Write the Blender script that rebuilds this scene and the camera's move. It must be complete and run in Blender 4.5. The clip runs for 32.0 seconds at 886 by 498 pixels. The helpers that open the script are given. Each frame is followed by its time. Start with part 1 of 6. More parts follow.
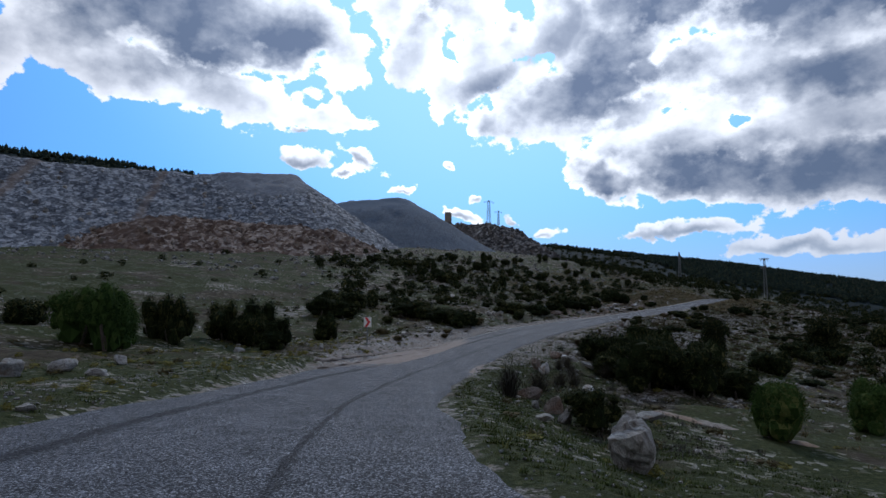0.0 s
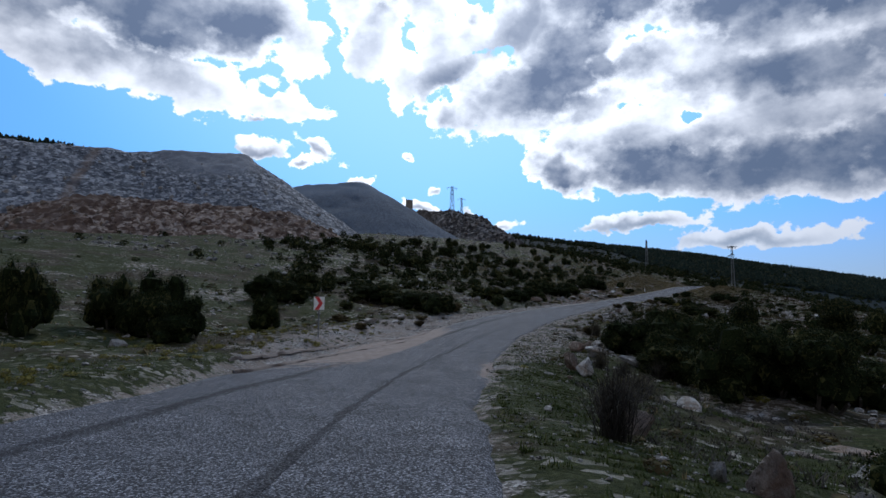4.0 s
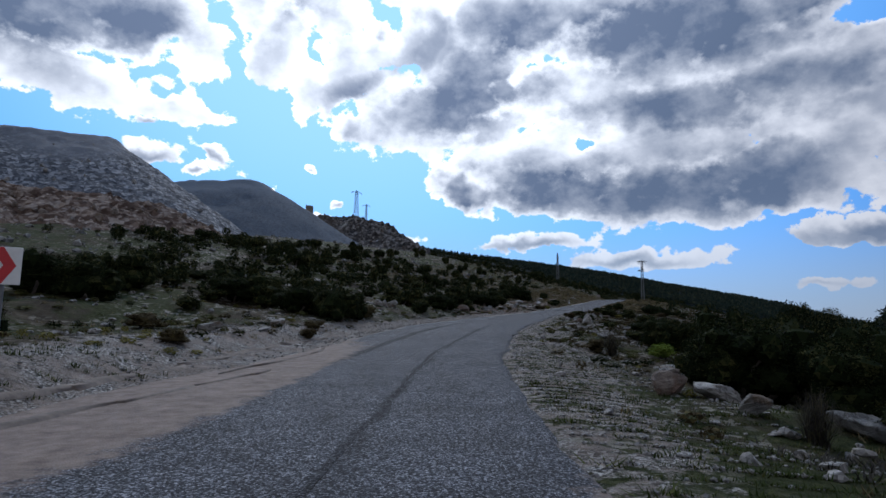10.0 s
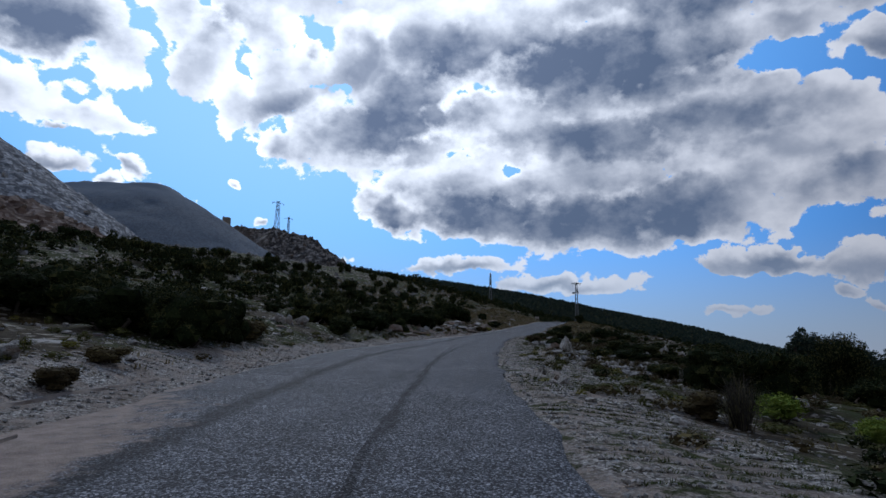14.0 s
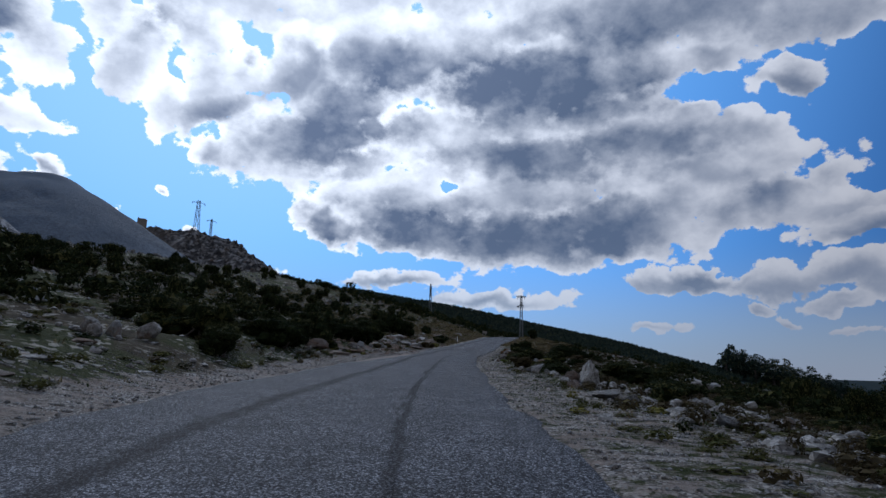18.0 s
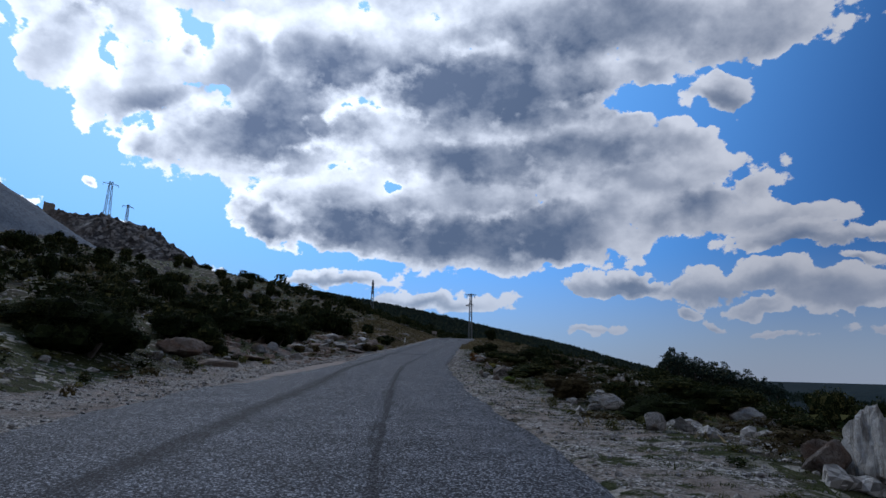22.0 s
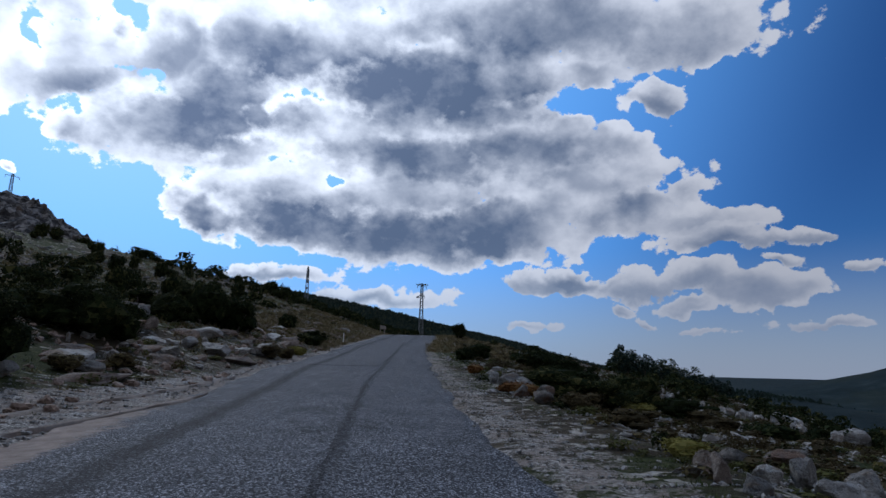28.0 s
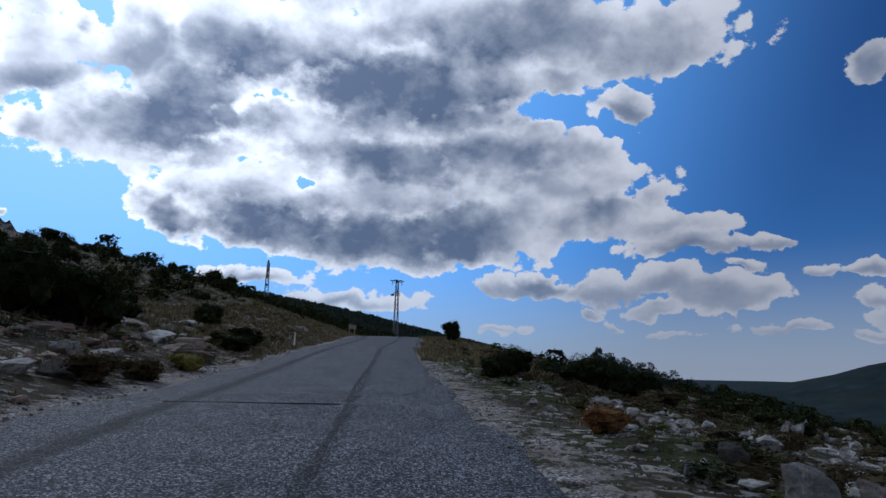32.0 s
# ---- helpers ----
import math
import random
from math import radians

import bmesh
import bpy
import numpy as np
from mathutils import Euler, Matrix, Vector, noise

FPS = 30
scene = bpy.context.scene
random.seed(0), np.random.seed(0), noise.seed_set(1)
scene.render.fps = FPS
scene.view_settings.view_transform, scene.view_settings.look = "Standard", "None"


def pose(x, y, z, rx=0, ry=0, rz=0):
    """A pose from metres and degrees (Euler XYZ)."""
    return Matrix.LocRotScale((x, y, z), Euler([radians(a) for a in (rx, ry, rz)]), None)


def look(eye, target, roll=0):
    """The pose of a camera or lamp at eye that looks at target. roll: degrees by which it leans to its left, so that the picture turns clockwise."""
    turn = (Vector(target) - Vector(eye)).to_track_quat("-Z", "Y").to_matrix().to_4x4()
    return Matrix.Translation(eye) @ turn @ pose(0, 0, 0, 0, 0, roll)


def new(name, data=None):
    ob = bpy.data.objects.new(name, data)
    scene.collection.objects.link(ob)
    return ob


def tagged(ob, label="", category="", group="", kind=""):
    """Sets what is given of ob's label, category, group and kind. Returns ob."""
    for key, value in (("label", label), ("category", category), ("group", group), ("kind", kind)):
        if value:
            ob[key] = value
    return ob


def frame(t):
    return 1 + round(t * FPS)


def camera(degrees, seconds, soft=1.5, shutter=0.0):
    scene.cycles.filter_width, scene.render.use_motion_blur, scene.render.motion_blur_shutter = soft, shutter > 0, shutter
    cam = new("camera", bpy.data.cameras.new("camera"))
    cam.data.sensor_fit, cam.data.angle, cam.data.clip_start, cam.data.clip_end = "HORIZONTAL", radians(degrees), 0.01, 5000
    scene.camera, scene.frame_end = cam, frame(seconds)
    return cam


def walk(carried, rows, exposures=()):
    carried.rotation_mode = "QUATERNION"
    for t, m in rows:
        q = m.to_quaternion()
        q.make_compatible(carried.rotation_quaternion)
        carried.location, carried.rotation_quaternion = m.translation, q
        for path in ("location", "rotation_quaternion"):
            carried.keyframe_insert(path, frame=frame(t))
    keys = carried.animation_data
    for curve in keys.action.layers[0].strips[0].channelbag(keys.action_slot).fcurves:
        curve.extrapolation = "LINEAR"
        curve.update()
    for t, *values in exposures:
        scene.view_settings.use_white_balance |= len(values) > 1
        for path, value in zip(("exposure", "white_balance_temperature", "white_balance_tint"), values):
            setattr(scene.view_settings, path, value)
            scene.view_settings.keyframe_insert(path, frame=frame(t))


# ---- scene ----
cam = camera(73.37, 32.0)
PATH = [
    (0, -0.000, -0.000, 1.350, 96.514, -0.547, -0.064),
    (0.5, -0.179, 1.474, 1.262, 96.414, -0.494, -0.399),
    (1, -0.352, 2.942, 1.176, 96.309, -0.442, -0.766),
    (1.5, -0.516, 4.402, 1.092, 96.186, -0.390, -1.173),
    (2, -0.670, 5.859, 1.010, 96.058, -0.343, -1.628),
    (2.5, -0.810, 7.317, 0.927, 95.946, -0.310, -2.145),
    (3, -0.935, 8.777, 0.843, 95.858, -0.293, -2.720),
    (3.5, -1.042, 10.240, 0.759, 95.798, -0.285, -3.342),
    (4, -1.129, 11.706, 0.677, 95.759, -0.284, -4.004),
    (4.5, -1.192, 13.177, 0.598, 95.739, -0.286, -4.703),
    (5, -1.228, 14.657, 0.524, 95.741, -0.291, -5.433),
    (5.5, -1.235, 16.148, 0.453, 95.766, -0.299, -6.189),
    (6, -1.215, 17.653, 0.383, 95.818, -0.312, -6.958),
    (6.5, -1.170, 19.172, 0.313, 95.907, -0.340, -7.729),
    (7, -1.104, 20.703, 0.245, 96.041, -0.390, -8.501),
    (7.5, -1.017, 22.249, 0.179, 96.211, -0.455, -9.289),
    (8, -0.909, 23.809, 0.119, 96.402, -0.513, -10.100),
    (8.5, -0.777, 25.384, 0.065, 96.611, -0.555, -10.934),
    (9, -0.617, 26.975, 0.023, 96.837, -0.591, -11.787),
    (9.5, -0.426, 28.587, -0.004, 97.081, -0.640, -12.657),
    (10, -0.198, 30.222, -0.014, 97.345, -0.716, -13.551),
    (10.5, 0.068, 31.881, -0.012, 97.639, -0.800, -14.470),
    (11, 0.371, 33.559, -0.001, 97.951, -0.870, -15.391),
    (11.5, 0.710, 35.250, 0.017, 98.243, -0.924, -16.299),
    (12, 1.083, 36.950, 0.044, 98.495, -0.978, -17.194),
    (12.5, 1.485, 38.662, 0.078, 98.739, -1.035, -18.076),
    (13, 1.915, 40.388, 0.121, 99.007, -1.079, -18.948),
    (13.5, 2.374, 42.130, 0.175, 99.288, -1.101, -19.825),
    (14, 2.860, 43.886, 0.237, 99.559, -1.116, -20.692),
    (14.5, 3.374, 45.654, 0.304, 99.817, -1.148, -21.533),
    (15, 3.914, 47.432, 0.373, 100.053, -1.193, -22.348),
    (15.5, 4.481, 49.226, 0.444, 100.264, -1.239, -23.144),
    (16, 5.079, 51.038, 0.517, 100.456, -1.279, -23.924),
    (16.5, 5.709, 52.873, 0.596, 100.634, -1.307, -24.690),
    (17, 6.372, 54.730, 0.684, 100.800, -1.326, -25.447),
    (17.5, 7.070, 56.602, 0.781, 100.947, -1.346, -26.203),
    (18, 7.804, 58.482, 0.883, 101.067, -1.363, -26.965),
    (18.5, 8.578, 60.365, 0.983, 101.154, -1.375, -27.732),
    (19, 9.393, 62.249, 1.078, 101.215, -1.390, -28.491),
    (19.5, 10.244, 64.134, 1.166, 101.266, -1.406, -29.225),
    (20, 11.122, 66.019, 1.247, 101.307, -1.416, -29.940),
    (20.5, 12.015, 67.903, 1.326, 101.338, -1.422, -30.643),
    (21, 12.915, 69.782, 1.404, 101.352, -1.429, -31.329),
    (21.5, 13.822, 71.653, 1.485, 101.343, -1.448, -31.998),
    (22, 14.746, 73.515, 1.571, 101.312, -1.469, -32.641),
    (22.5, 15.696, 75.376, 1.662, 101.269, -1.468, -33.249),
    (23, 16.680, 77.243, 1.755, 101.237, -1.439, -33.828),
    (23.5, 17.691, 79.118, 1.844, 101.230, -1.394, -34.386),
    (24, 18.718, 80.993, 1.929, 101.225, -1.348, -34.919),
    (24.5, 19.753, 82.859, 2.014, 101.212, -1.313, -35.419),
    (25, 20.792, 84.713, 2.108, 101.201, -1.308, -35.879),
    (25.5, 21.838, 86.559, 2.220, 101.191, -1.331, -36.310),
    (26, 22.893, 88.404, 2.350, 101.173, -1.359, -36.722),
    (26.5, 23.959, 90.251, 2.489, 101.146, -1.377, -37.120),
    (27, 25.036, 92.100, 2.624, 101.119, -1.386, -37.509),
    (27.5, 26.127, 93.950, 2.743, 101.099, -1.381, -37.892),
    (28, 27.238, 95.801, 2.844, 101.091, -1.369, -38.270),
    (28.5, 28.372, 97.650, 2.928, 101.099, -1.360, -38.641),
    (29, 29.527, 99.500, 3.004, 101.123, -1.356, -39.006),
    (29.5, 30.701, 101.351, 3.078, 101.153, -1.348, -39.358),
    (30, 31.888, 103.205, 3.152, 101.189, -1.320, -39.691),
    (30.5, 33.092, 105.066, 3.229, 101.237, -1.278, -40.022),
    (31, 34.314, 106.937, 3.309, 101.304, -1.239, -40.370),
    (31.5, 35.553, 108.820, 3.393, 101.380, -1.216, -40.726),
    (32, 36.805, 110.712, 3.479, 101.454, -1.208, -41.077),
]
walk(cam, [(t, pose(*p)) for t, *p in PATH], [(0, 0.2, 5850, 10), (9, 0.2, 5850, 10), (14, -0.06, 5750, 10), (20, -0.08, 5700, 10), (25, 0.0, 5650, 10), (32, -0.02, 5650, 10)])

# ---- world: sky, clouds and sun ----
SUN_AZ, SUN_EL = 4.0, 38.0
SKY_GAIN, SKY_STRENGTH, SUN_POWER = 0.082, 1.0, 1.25
world = bpy.data.worlds.new("sky")
scene.world = world
world.use_nodes = True
W = world.node_tree
W.nodes.clear()


def wn(kind, **sets):
    n = W.nodes.new(kind)
    for k, v in sets.items():
        if k == "operation":
            n.operation = v
        elif k == "blend":
            n.data_type, n.blend_type = "RGBA", v
        elif k == "vtype":
            n.vector_type = v
        elif k == "interp":
            n.interpolation_type = v
    return n


def wmath(op, a, b=None, c=None, clamp=False):
    n = wn("ShaderNodeMath", operation=op)
    n.use_clamp = clamp
    for i, v in enumerate((a, b, c)):
        if v is None:
            continue
        if isinstance(v, (int, float)):
            n.inputs[i].default_value = v
        else:
            W.links.new(v, n.inputs[i])
    return n.outputs[0]


def wvec(op, a, b=None, out=0, scale=None):
    n = wn("ShaderNodeVectorMath", operation=op)
    for i, v in enumerate((a, b)):
        if v is None:
            continue
        if isinstance(v, (tuple, list, Vector)):
            n.inputs[i].default_value = v
        else:
            W.links.new(v, n.inputs[i])
    if scale is not None:
        if isinstance(scale, (int, float)):
            n.inputs["Scale"].default_value = scale
        else:
            W.links.new(scale, n.inputs["Scale"])
    return n.outputs[out]


def wsmooth(v, a, b, lo=0.0, hi=1.0):
    n = wn("ShaderNodeMapRange", interp="SMOOTHSTEP")
    W.links.new(v, n.inputs["Value"])
    for k, q in (("From Min", a), ("From Max", b), ("To Min", lo), ("To Max", hi)):
        n.inputs[k].default_value = q
    return n.outputs[0]


def wnoise(vec, scale, detail, rough=0.55):
    n = wn("ShaderNodeTexNoise")
    W.links.new(vec, n.inputs["Vector"])
    n.inputs["Scale"].default_value, n.inputs["Detail"].default_value, n.inputs["Roughness"].default_value = scale, detail, rough
    return n.outputs[0]


def wmix(kind, f, a, b):
    n = wn("ShaderNodeMix", blend=kind)
    for v, key in ((f, 0), (a, 6), (b, 7)):
        if isinstance(v, (int, float)):
            n.inputs[key].default_value = v
        elif isinstance(v, tuple):
            n.inputs[key].default_value = (*v, 1)
        else:
            W.links.new(v, n.inputs[key])
    return n.outputs[2]


# cloud lobes on the dome round the bearing of the valley: across, up, half width, half height, turn, weight
LEFT_BANK = [(-0.734, 0.356, 0.292, 0.093, -3, 1.00), (-0.922, 0.321, 0.090, 0.070, -2, 0.90), (-0.567, 0.313, 0.130, 0.084, -5, 1.00),
    (-0.835, 0.250, 0.148, 0.042, -11, 0.80), (-0.670, 0.200, 0.149, 0.049, -16, 0.80), (-0.547, 0.155, 0.087, 0.023, -12, 0.60),
    (-0.703, 0.484, 0.395, 0.137, -4, 1.00), (-0.489, 0.270, 0.057, 0.066, 25, 0.70), (-1.125, 0.339, 0.156, 0.085, -1, 1.00)]
SUN_BANK = [(-0.372, 0.250, 0.045, 0.099, -36, 0.75), (-0.336, 0.183, 0.038, 0.043, -5, 0.60), (-0.397, 0.315, 0.056, 0.047, -6, 0.70),
    (-0.266, 0.221, 0.058, 0.088, -26, 0.80), (-0.218, 0.251, 0.073, 0.046, 13, 0.75), (-0.188, 0.277, 0.018, 0.016, -7, 0.50),
    (-0.119, 0.256, 0.070, 0.078, -8, 0.90), (-0.277, 0.302, 0.055, 0.041, -7, 0.60), (-0.327, 0.424, 0.180, 0.108, -7, 0.90),
    (-0.513, 0.193, 0.012, 0.023, -5, 0.35)]
GREAT_CLOUD = [(-0.153, 0.145, 0.129, 0.077, 5, 1.00), (0.036, 0.303, 0.196, 0.081, 11, 1.00), (-0.071, 0.214, 0.119, 0.055, 11, 0.90),
    (0.285, 0.275, 0.257, 0.076, 9, 1.00), (0.449, 0.396, 0.314, 0.081, 5, 1.00), (0.675, 0.415, 0.138, 0.069, 11, 0.90),
    (0.253, 0.148, 0.229, 0.057, 4, 1.00), (0.455, 0.178, 0.147, 0.051, 7, 0.95), (0.040, 0.079, 0.103, 0.041, 7, 0.85),
    (0.072, 0.019, 0.123, 0.046, -4, 1.00)]
GREAT_CLOUD += [(0.238, 0.017, 0.200, 0.059, 3, 1.05), (0.421, 0.046, 0.158, 0.057, 6, 1.00),
    (-0.078, 0.020, 0.071, 0.030, -18, 0.85), (0.615, 0.091, 0.132, 0.045, 11, 0.90), (0.706, 0.136, 0.067, 0.034, 26, 0.70),
    (0.590, 0.201, 0.068, 0.035, -24, 0.80), (0.217, 0.474, 0.505, 0.108, 11, 1.10), (0.128, 0.182, 0.271, 0.045, 9, 0.70),
    (0.213, 0.081, 0.311, 0.042, 5, 0.75), (0.540, 0.138, 0.167, 0.044, 6, 0.70), (0.742, 0.084, 0.142, 0.034, 9, 0.70),
    (0.369, 0.231, 0.194, 0.049, 8, 0.75), (-0.020, 0.124, 0.068, 0.038, 8, 0.80), (0.528, 0.326, 0.075, 0.034, 6, 0.75),
    (0.507, 0.220, 0.058, 0.038, 6, 0.70), (0.499, 0.086, 0.068, 0.049, 5, 0.85), (0.219, 0.347, 0.074, 0.042, 9, 0.85)]
PUFFS = [(0.634, 0.290, 0.055, 0.036, -4, 0.75), (0.797, 0.057, 0.112, 0.026, 10, 0.75), (0.921, 0.082, 0.058, 0.018, 18, 0.65),
    (1.010, 0.392, 0.033, 0.041, -26, 0.70), (-0.209, 0.288, 0.021, 0.014, 14, 0.50), (0.878, 0.026, 0.034, 0.013, 6, 0.50),
    (0.983, 0.030, 0.036, 0.017, 6, 0.55), (1.058, 0.034, 0.057, 0.018, 6, 0.70), (1.085, -0.011, 0.037, 0.019, 7, 0.60),
    (-0.263, 0.198, 0.078, 0.039, 23, 0.80), (-0.151, 0.263, 0.081, 0.052, 43, 0.80), (-0.259, 0.130, 0.026, 0.039, 31, 0.60)]
LOW_BANK = [(0.494, -0.047, 0.087, 0.026, 8, 0.85), (0.657, -0.039, 0.088, 0.033, 6, 0.85), (0.742, -0.018, 0.076, 0.032, 10, 0.90),
    (0.846, -0.023, 0.101, 0.035, 10, 0.90), (0.737, -0.070, 0.052, 0.015, 6, 0.60), (0.631, -0.090, 0.022, 0.013, 5, 0.50),
    (0.671, -0.106, 0.016, 0.011, 5, 0.50), (0.956, -0.078, 0.069, 0.012, 7, 0.55), (1.077, -0.067, 0.040, 0.010, 7, 0.50),
    (0.020, -0.072, 0.093, 0.015, 4, 0.60), (0.210, -0.090, 0.113, 0.018, 4, 0.60), (0.466, -0.126, 0.045, 0.010, 5, 0.35),
    (0.758, -0.110, 0.066, 0.008, 6, 0.30), (1.164, -0.030, 0.090, 0.019, 7, 0.70)]
SCRAPS = [(-0.596, 0.091, 0.054, 0.017, -18, 0.60), (-0.482, 0.071, 0.037, 0.013, -26, 0.55), (-0.516, 0.052, 0.019, 0.008, -4, 0.50),
    (-0.413, 0.021, 0.014, 0.006, -4, 0.45), (-0.308, -0.036, 0.043, 0.011, -3, 0.50), (-0.213, -0.039, 0.021, 0.009, -23, 0.50),
    (-0.277, -0.002, 0.013, 0.008, -4, 0.45), (-0.332, 0.060, 0.010, 0.008, -4, 0.40), (-0.174, -0.061, 0.019, 0.006, -3, 0.40),
    (-0.586, 0.136, 0.019, 0.008, -4, 0.40)]
GAPS = [(0.120, 0.093, 0.013, 0.012, 40, 0.62), (0.524, 0.274, 0.039, 0.025, 27, 0.45), (-0.438, 0.229, 0.013, 0.057, 5, 0.40),
    (-0.313, 0.226, 0.013, 0.038, 4, 0.35), (-0.260, 0.149, 0.020, 0.013, 11, 0.50), (-0.079, 0.304, 0.016, 0.031, 13, 0.50)]
# the grey, shaded undersides of the same clouds
SHADED = [(-0.736, 0.319, 0.209, 0.064, -4, 1.00), (-0.578, 0.282, 0.075, 0.041, 5, 0.90), (0.248, 0.261, 0.257, 0.052, 0, 1.00),
    (-0.075, 0.160, 0.139, 0.055, 10, 1.00), (0.254, 0.139, 0.173, 0.025, -1, 0.70), (0.160, 0.011, 0.193, 0.046, -1, 1.00),
    (0.323, 0.029, 0.154, 0.049, 8, 1.00), (-0.093, 0.018, 0.043, 0.023, -11, 0.80), (-0.014, 0.241, 0.080, 0.039, 8, 0.60),
    (0.282, 0.156, 0.201, 0.038, 8, 0.85), (0.419, 0.359, 0.180, 0.041, 9, 0.30), (0.622, 0.101, 0.063, 0.021, 13, 0.45),
    (0.541, -0.048, 0.065, 0.014, 8, 0.70), (0.707, -0.058, 0.095, 0.019, 10, 0.60), (-0.341, 0.312, 0.035, 0.024, 2, 0.60)]
AZ0, EL0 = radians(20), radians(12)
AHEAD = Vector((math.sin(AZ0) * math.cos(EL0), math.cos(AZ0) * math.cos(EL0), math.sin(EL0)))
ASIDE = Vector((math.cos(AZ0), -math.sin(AZ0), 0))
ABOVE = ASIDE.cross(AHEAD)
SUNWARD = Vector((math.sin(radians(SUN_AZ)) * math.cos(radians(SUN_EL)), math.cos(radians(SUN_AZ)) * math.cos(radians(SUN_EL)), math.sin(radians(SUN_EL))))

coord = wn("ShaderNodeTexCoord").outputs["Generated"]
dome = wmath("DIVIDE", 2.0, wmath("MAXIMUM", wmath("ADD", wvec("DOT_PRODUCT", coord, AHEAD, 1), 1.0), 0.15))
flat = wn("ShaderNodeCombineXYZ")
W.links.new(wmath("MULTIPLY", wvec("DOT_PRODUCT", coord, ASIDE, 1), dome), flat.inputs[0])
W.links.new(wmath("MULTIPLY", wvec("DOT_PRODUCT", coord, ABOVE, 1), dome), flat.inputs[1])
flat = flat.outputs[0]
# ragged edges: the lobes are bent by noise before they are met
warp = wn("ShaderNodeTexNoise")
W.links.new(coord, warp.inputs["Vector"])
warp.inputs["Scale"].default_value, warp.inputs["Detail"].default_value = 9.0, 5.0
bend = wvec("SCALE", wvec("SUBTRACT", warp.outputs["Color"], (0.5, 0.5, 0.5)), scale=0.075)
warp2 = wn("ShaderNodeTexNoise")
W.links.new(coord, warp2.inputs["Vector"])
warp2.inputs["Scale"].default_value, warp2.inputs["Detail"].default_value = 30.0, 4.0
bend2 = wvec("SCALE", wvec("SUBTRACT", warp2.outputs["Color"], (0.5, 0.5, 0.5)), scale=0.032)
bent = wvec("ADD", wvec("ADD", flat, bend), bend2)


def lobes(rows, k, after):
    """How deep a direction lies in the lobes, and how high in them. Each lobe is met after the one before it."""
    total, high, mass = None, None, None
    for cx, cy, rx, ry, turn, weight in rows:
        m = wn("ShaderNodeMapping", vtype="TEXTURE")
        n = wn("ShaderNodeVectorMath", operation="MULTIPLY_ADD")
        W.links.new(after if total is None else mass, n.inputs[0])
        n.inputs[1].default_value = (1e-7, 1e-7, 0)
        W.links.new(bent, n.inputs[2])
        W.links.new(n.outputs[0], m.inputs["Vector"])
        m.inputs["Location"].default_value, m.inputs["Rotation"].default_value = (cx, cy, 0), (0, 0, radians(turn))
        m.inputs["Scale"].default_value = (rx * k, ry * k, 1)
        v = wmath("MULTIPLY_ADD", wvec("LENGTH", m.outputs[0], out=1), -weight, weight)
        total = v if total is None else wmath("SMOOTH_MAX", total, v, 0.12)
        inside = wmath("MAXIMUM", v, 0.0)
        xyz = wn("ShaderNodeSeparateXYZ")
        W.links.new(m.outputs[0], xyz.inputs[0])
        high = wmath("MULTIPLY_ADD", inside, xyz.outputs[1], 0.0 if high is None else high)
        mass = wmath("ADD", inside, 0.14 if mass is None else mass)
    return total, wmath("DIVIDE", high, mass)


body, top1 = lobes(LEFT_BANK + SUN_BANK + GREAT_CLOUD, 1.12, dome)
small, top2 = lobes(PUFFS + LOW_BANK + SCRAPS, 1.12, top1)
holes = wmath("MAXIMUM", lobes(GAPS, 1.3, top2)[0], 0.0)
crest = wmath("ADD", wmath("MULTIPLY", top1, wsmooth(body, -0.1, 0.1)), wmath("MULTIPLY", top2, wsmooth(small, -0.1, 0.1)))
# broken cloud over the rest of the sky, behind and overhead
rest = wmath("SUBTRACT", wmath("MULTIPLY", wnoise(coord, 2.2, 3), 2.2), 0.75)
under = lobes(SHADED, 1.35, holes)[0]
behind = wsmooth(wvec("DOT_PRODUCT", coord, AHEAD, 1), 0.2, 0.55, 1.0, 0.0)
rest = wmath("SUBTRACT", rest, wmath("MULTIPLY", wmath("SUBTRACT", 1.0, behind), 2.0))
billow = wnoise(wvec("MULTIPLY", coord, (1.0, 1.0, 1.4)), 10.0, 9, 0.58)
fine = wnoise(wvec("MULTIPLY", coord, (1.0, 1.0, 1.3)), 38.0, 6, 0.58)
knob = wn("ShaderNodeTexVoronoi")
W.links.new(wvec("ADD", wvec("MULTIPLY", coord, (1.0, 1.0, 1.3)), bend2), knob.inputs["Vector"])
knob.inputs["Scale"].default_value = 24.0
knob = wmath("SUBTRACT", 0.42, knob.outputs["Distance"])
rough = wmath("ADD", wmath("MULTIPLY", wmath("SUBTRACT", billow, 0.5), 1.5), wmath("MULTIPLY_ADD", knob, 0.42, wmath("MULTIPLY", wmath("SUBTRACT", fine, 0.5), 0.65)))
puffed = wmath("MAXIMUM", wmath("ADD", wmath("MAXIMUM", body, rest), rough), wmath("ADD", small, wmath("MULTIPLY", rough, 0.95)))
puffed = wmath("SUBTRACT", puffed, wmath("MULTIPLY", holes, 0.9))
cover = wsmooth(puffed, 0.0, 0.095)
deep = wmath("MULTIPLY", wmath("SUBTRACT", puffed, 0.04), 1.15, clamp=True)
broad = wnoise(coord, 5.0, 4, 0.5)
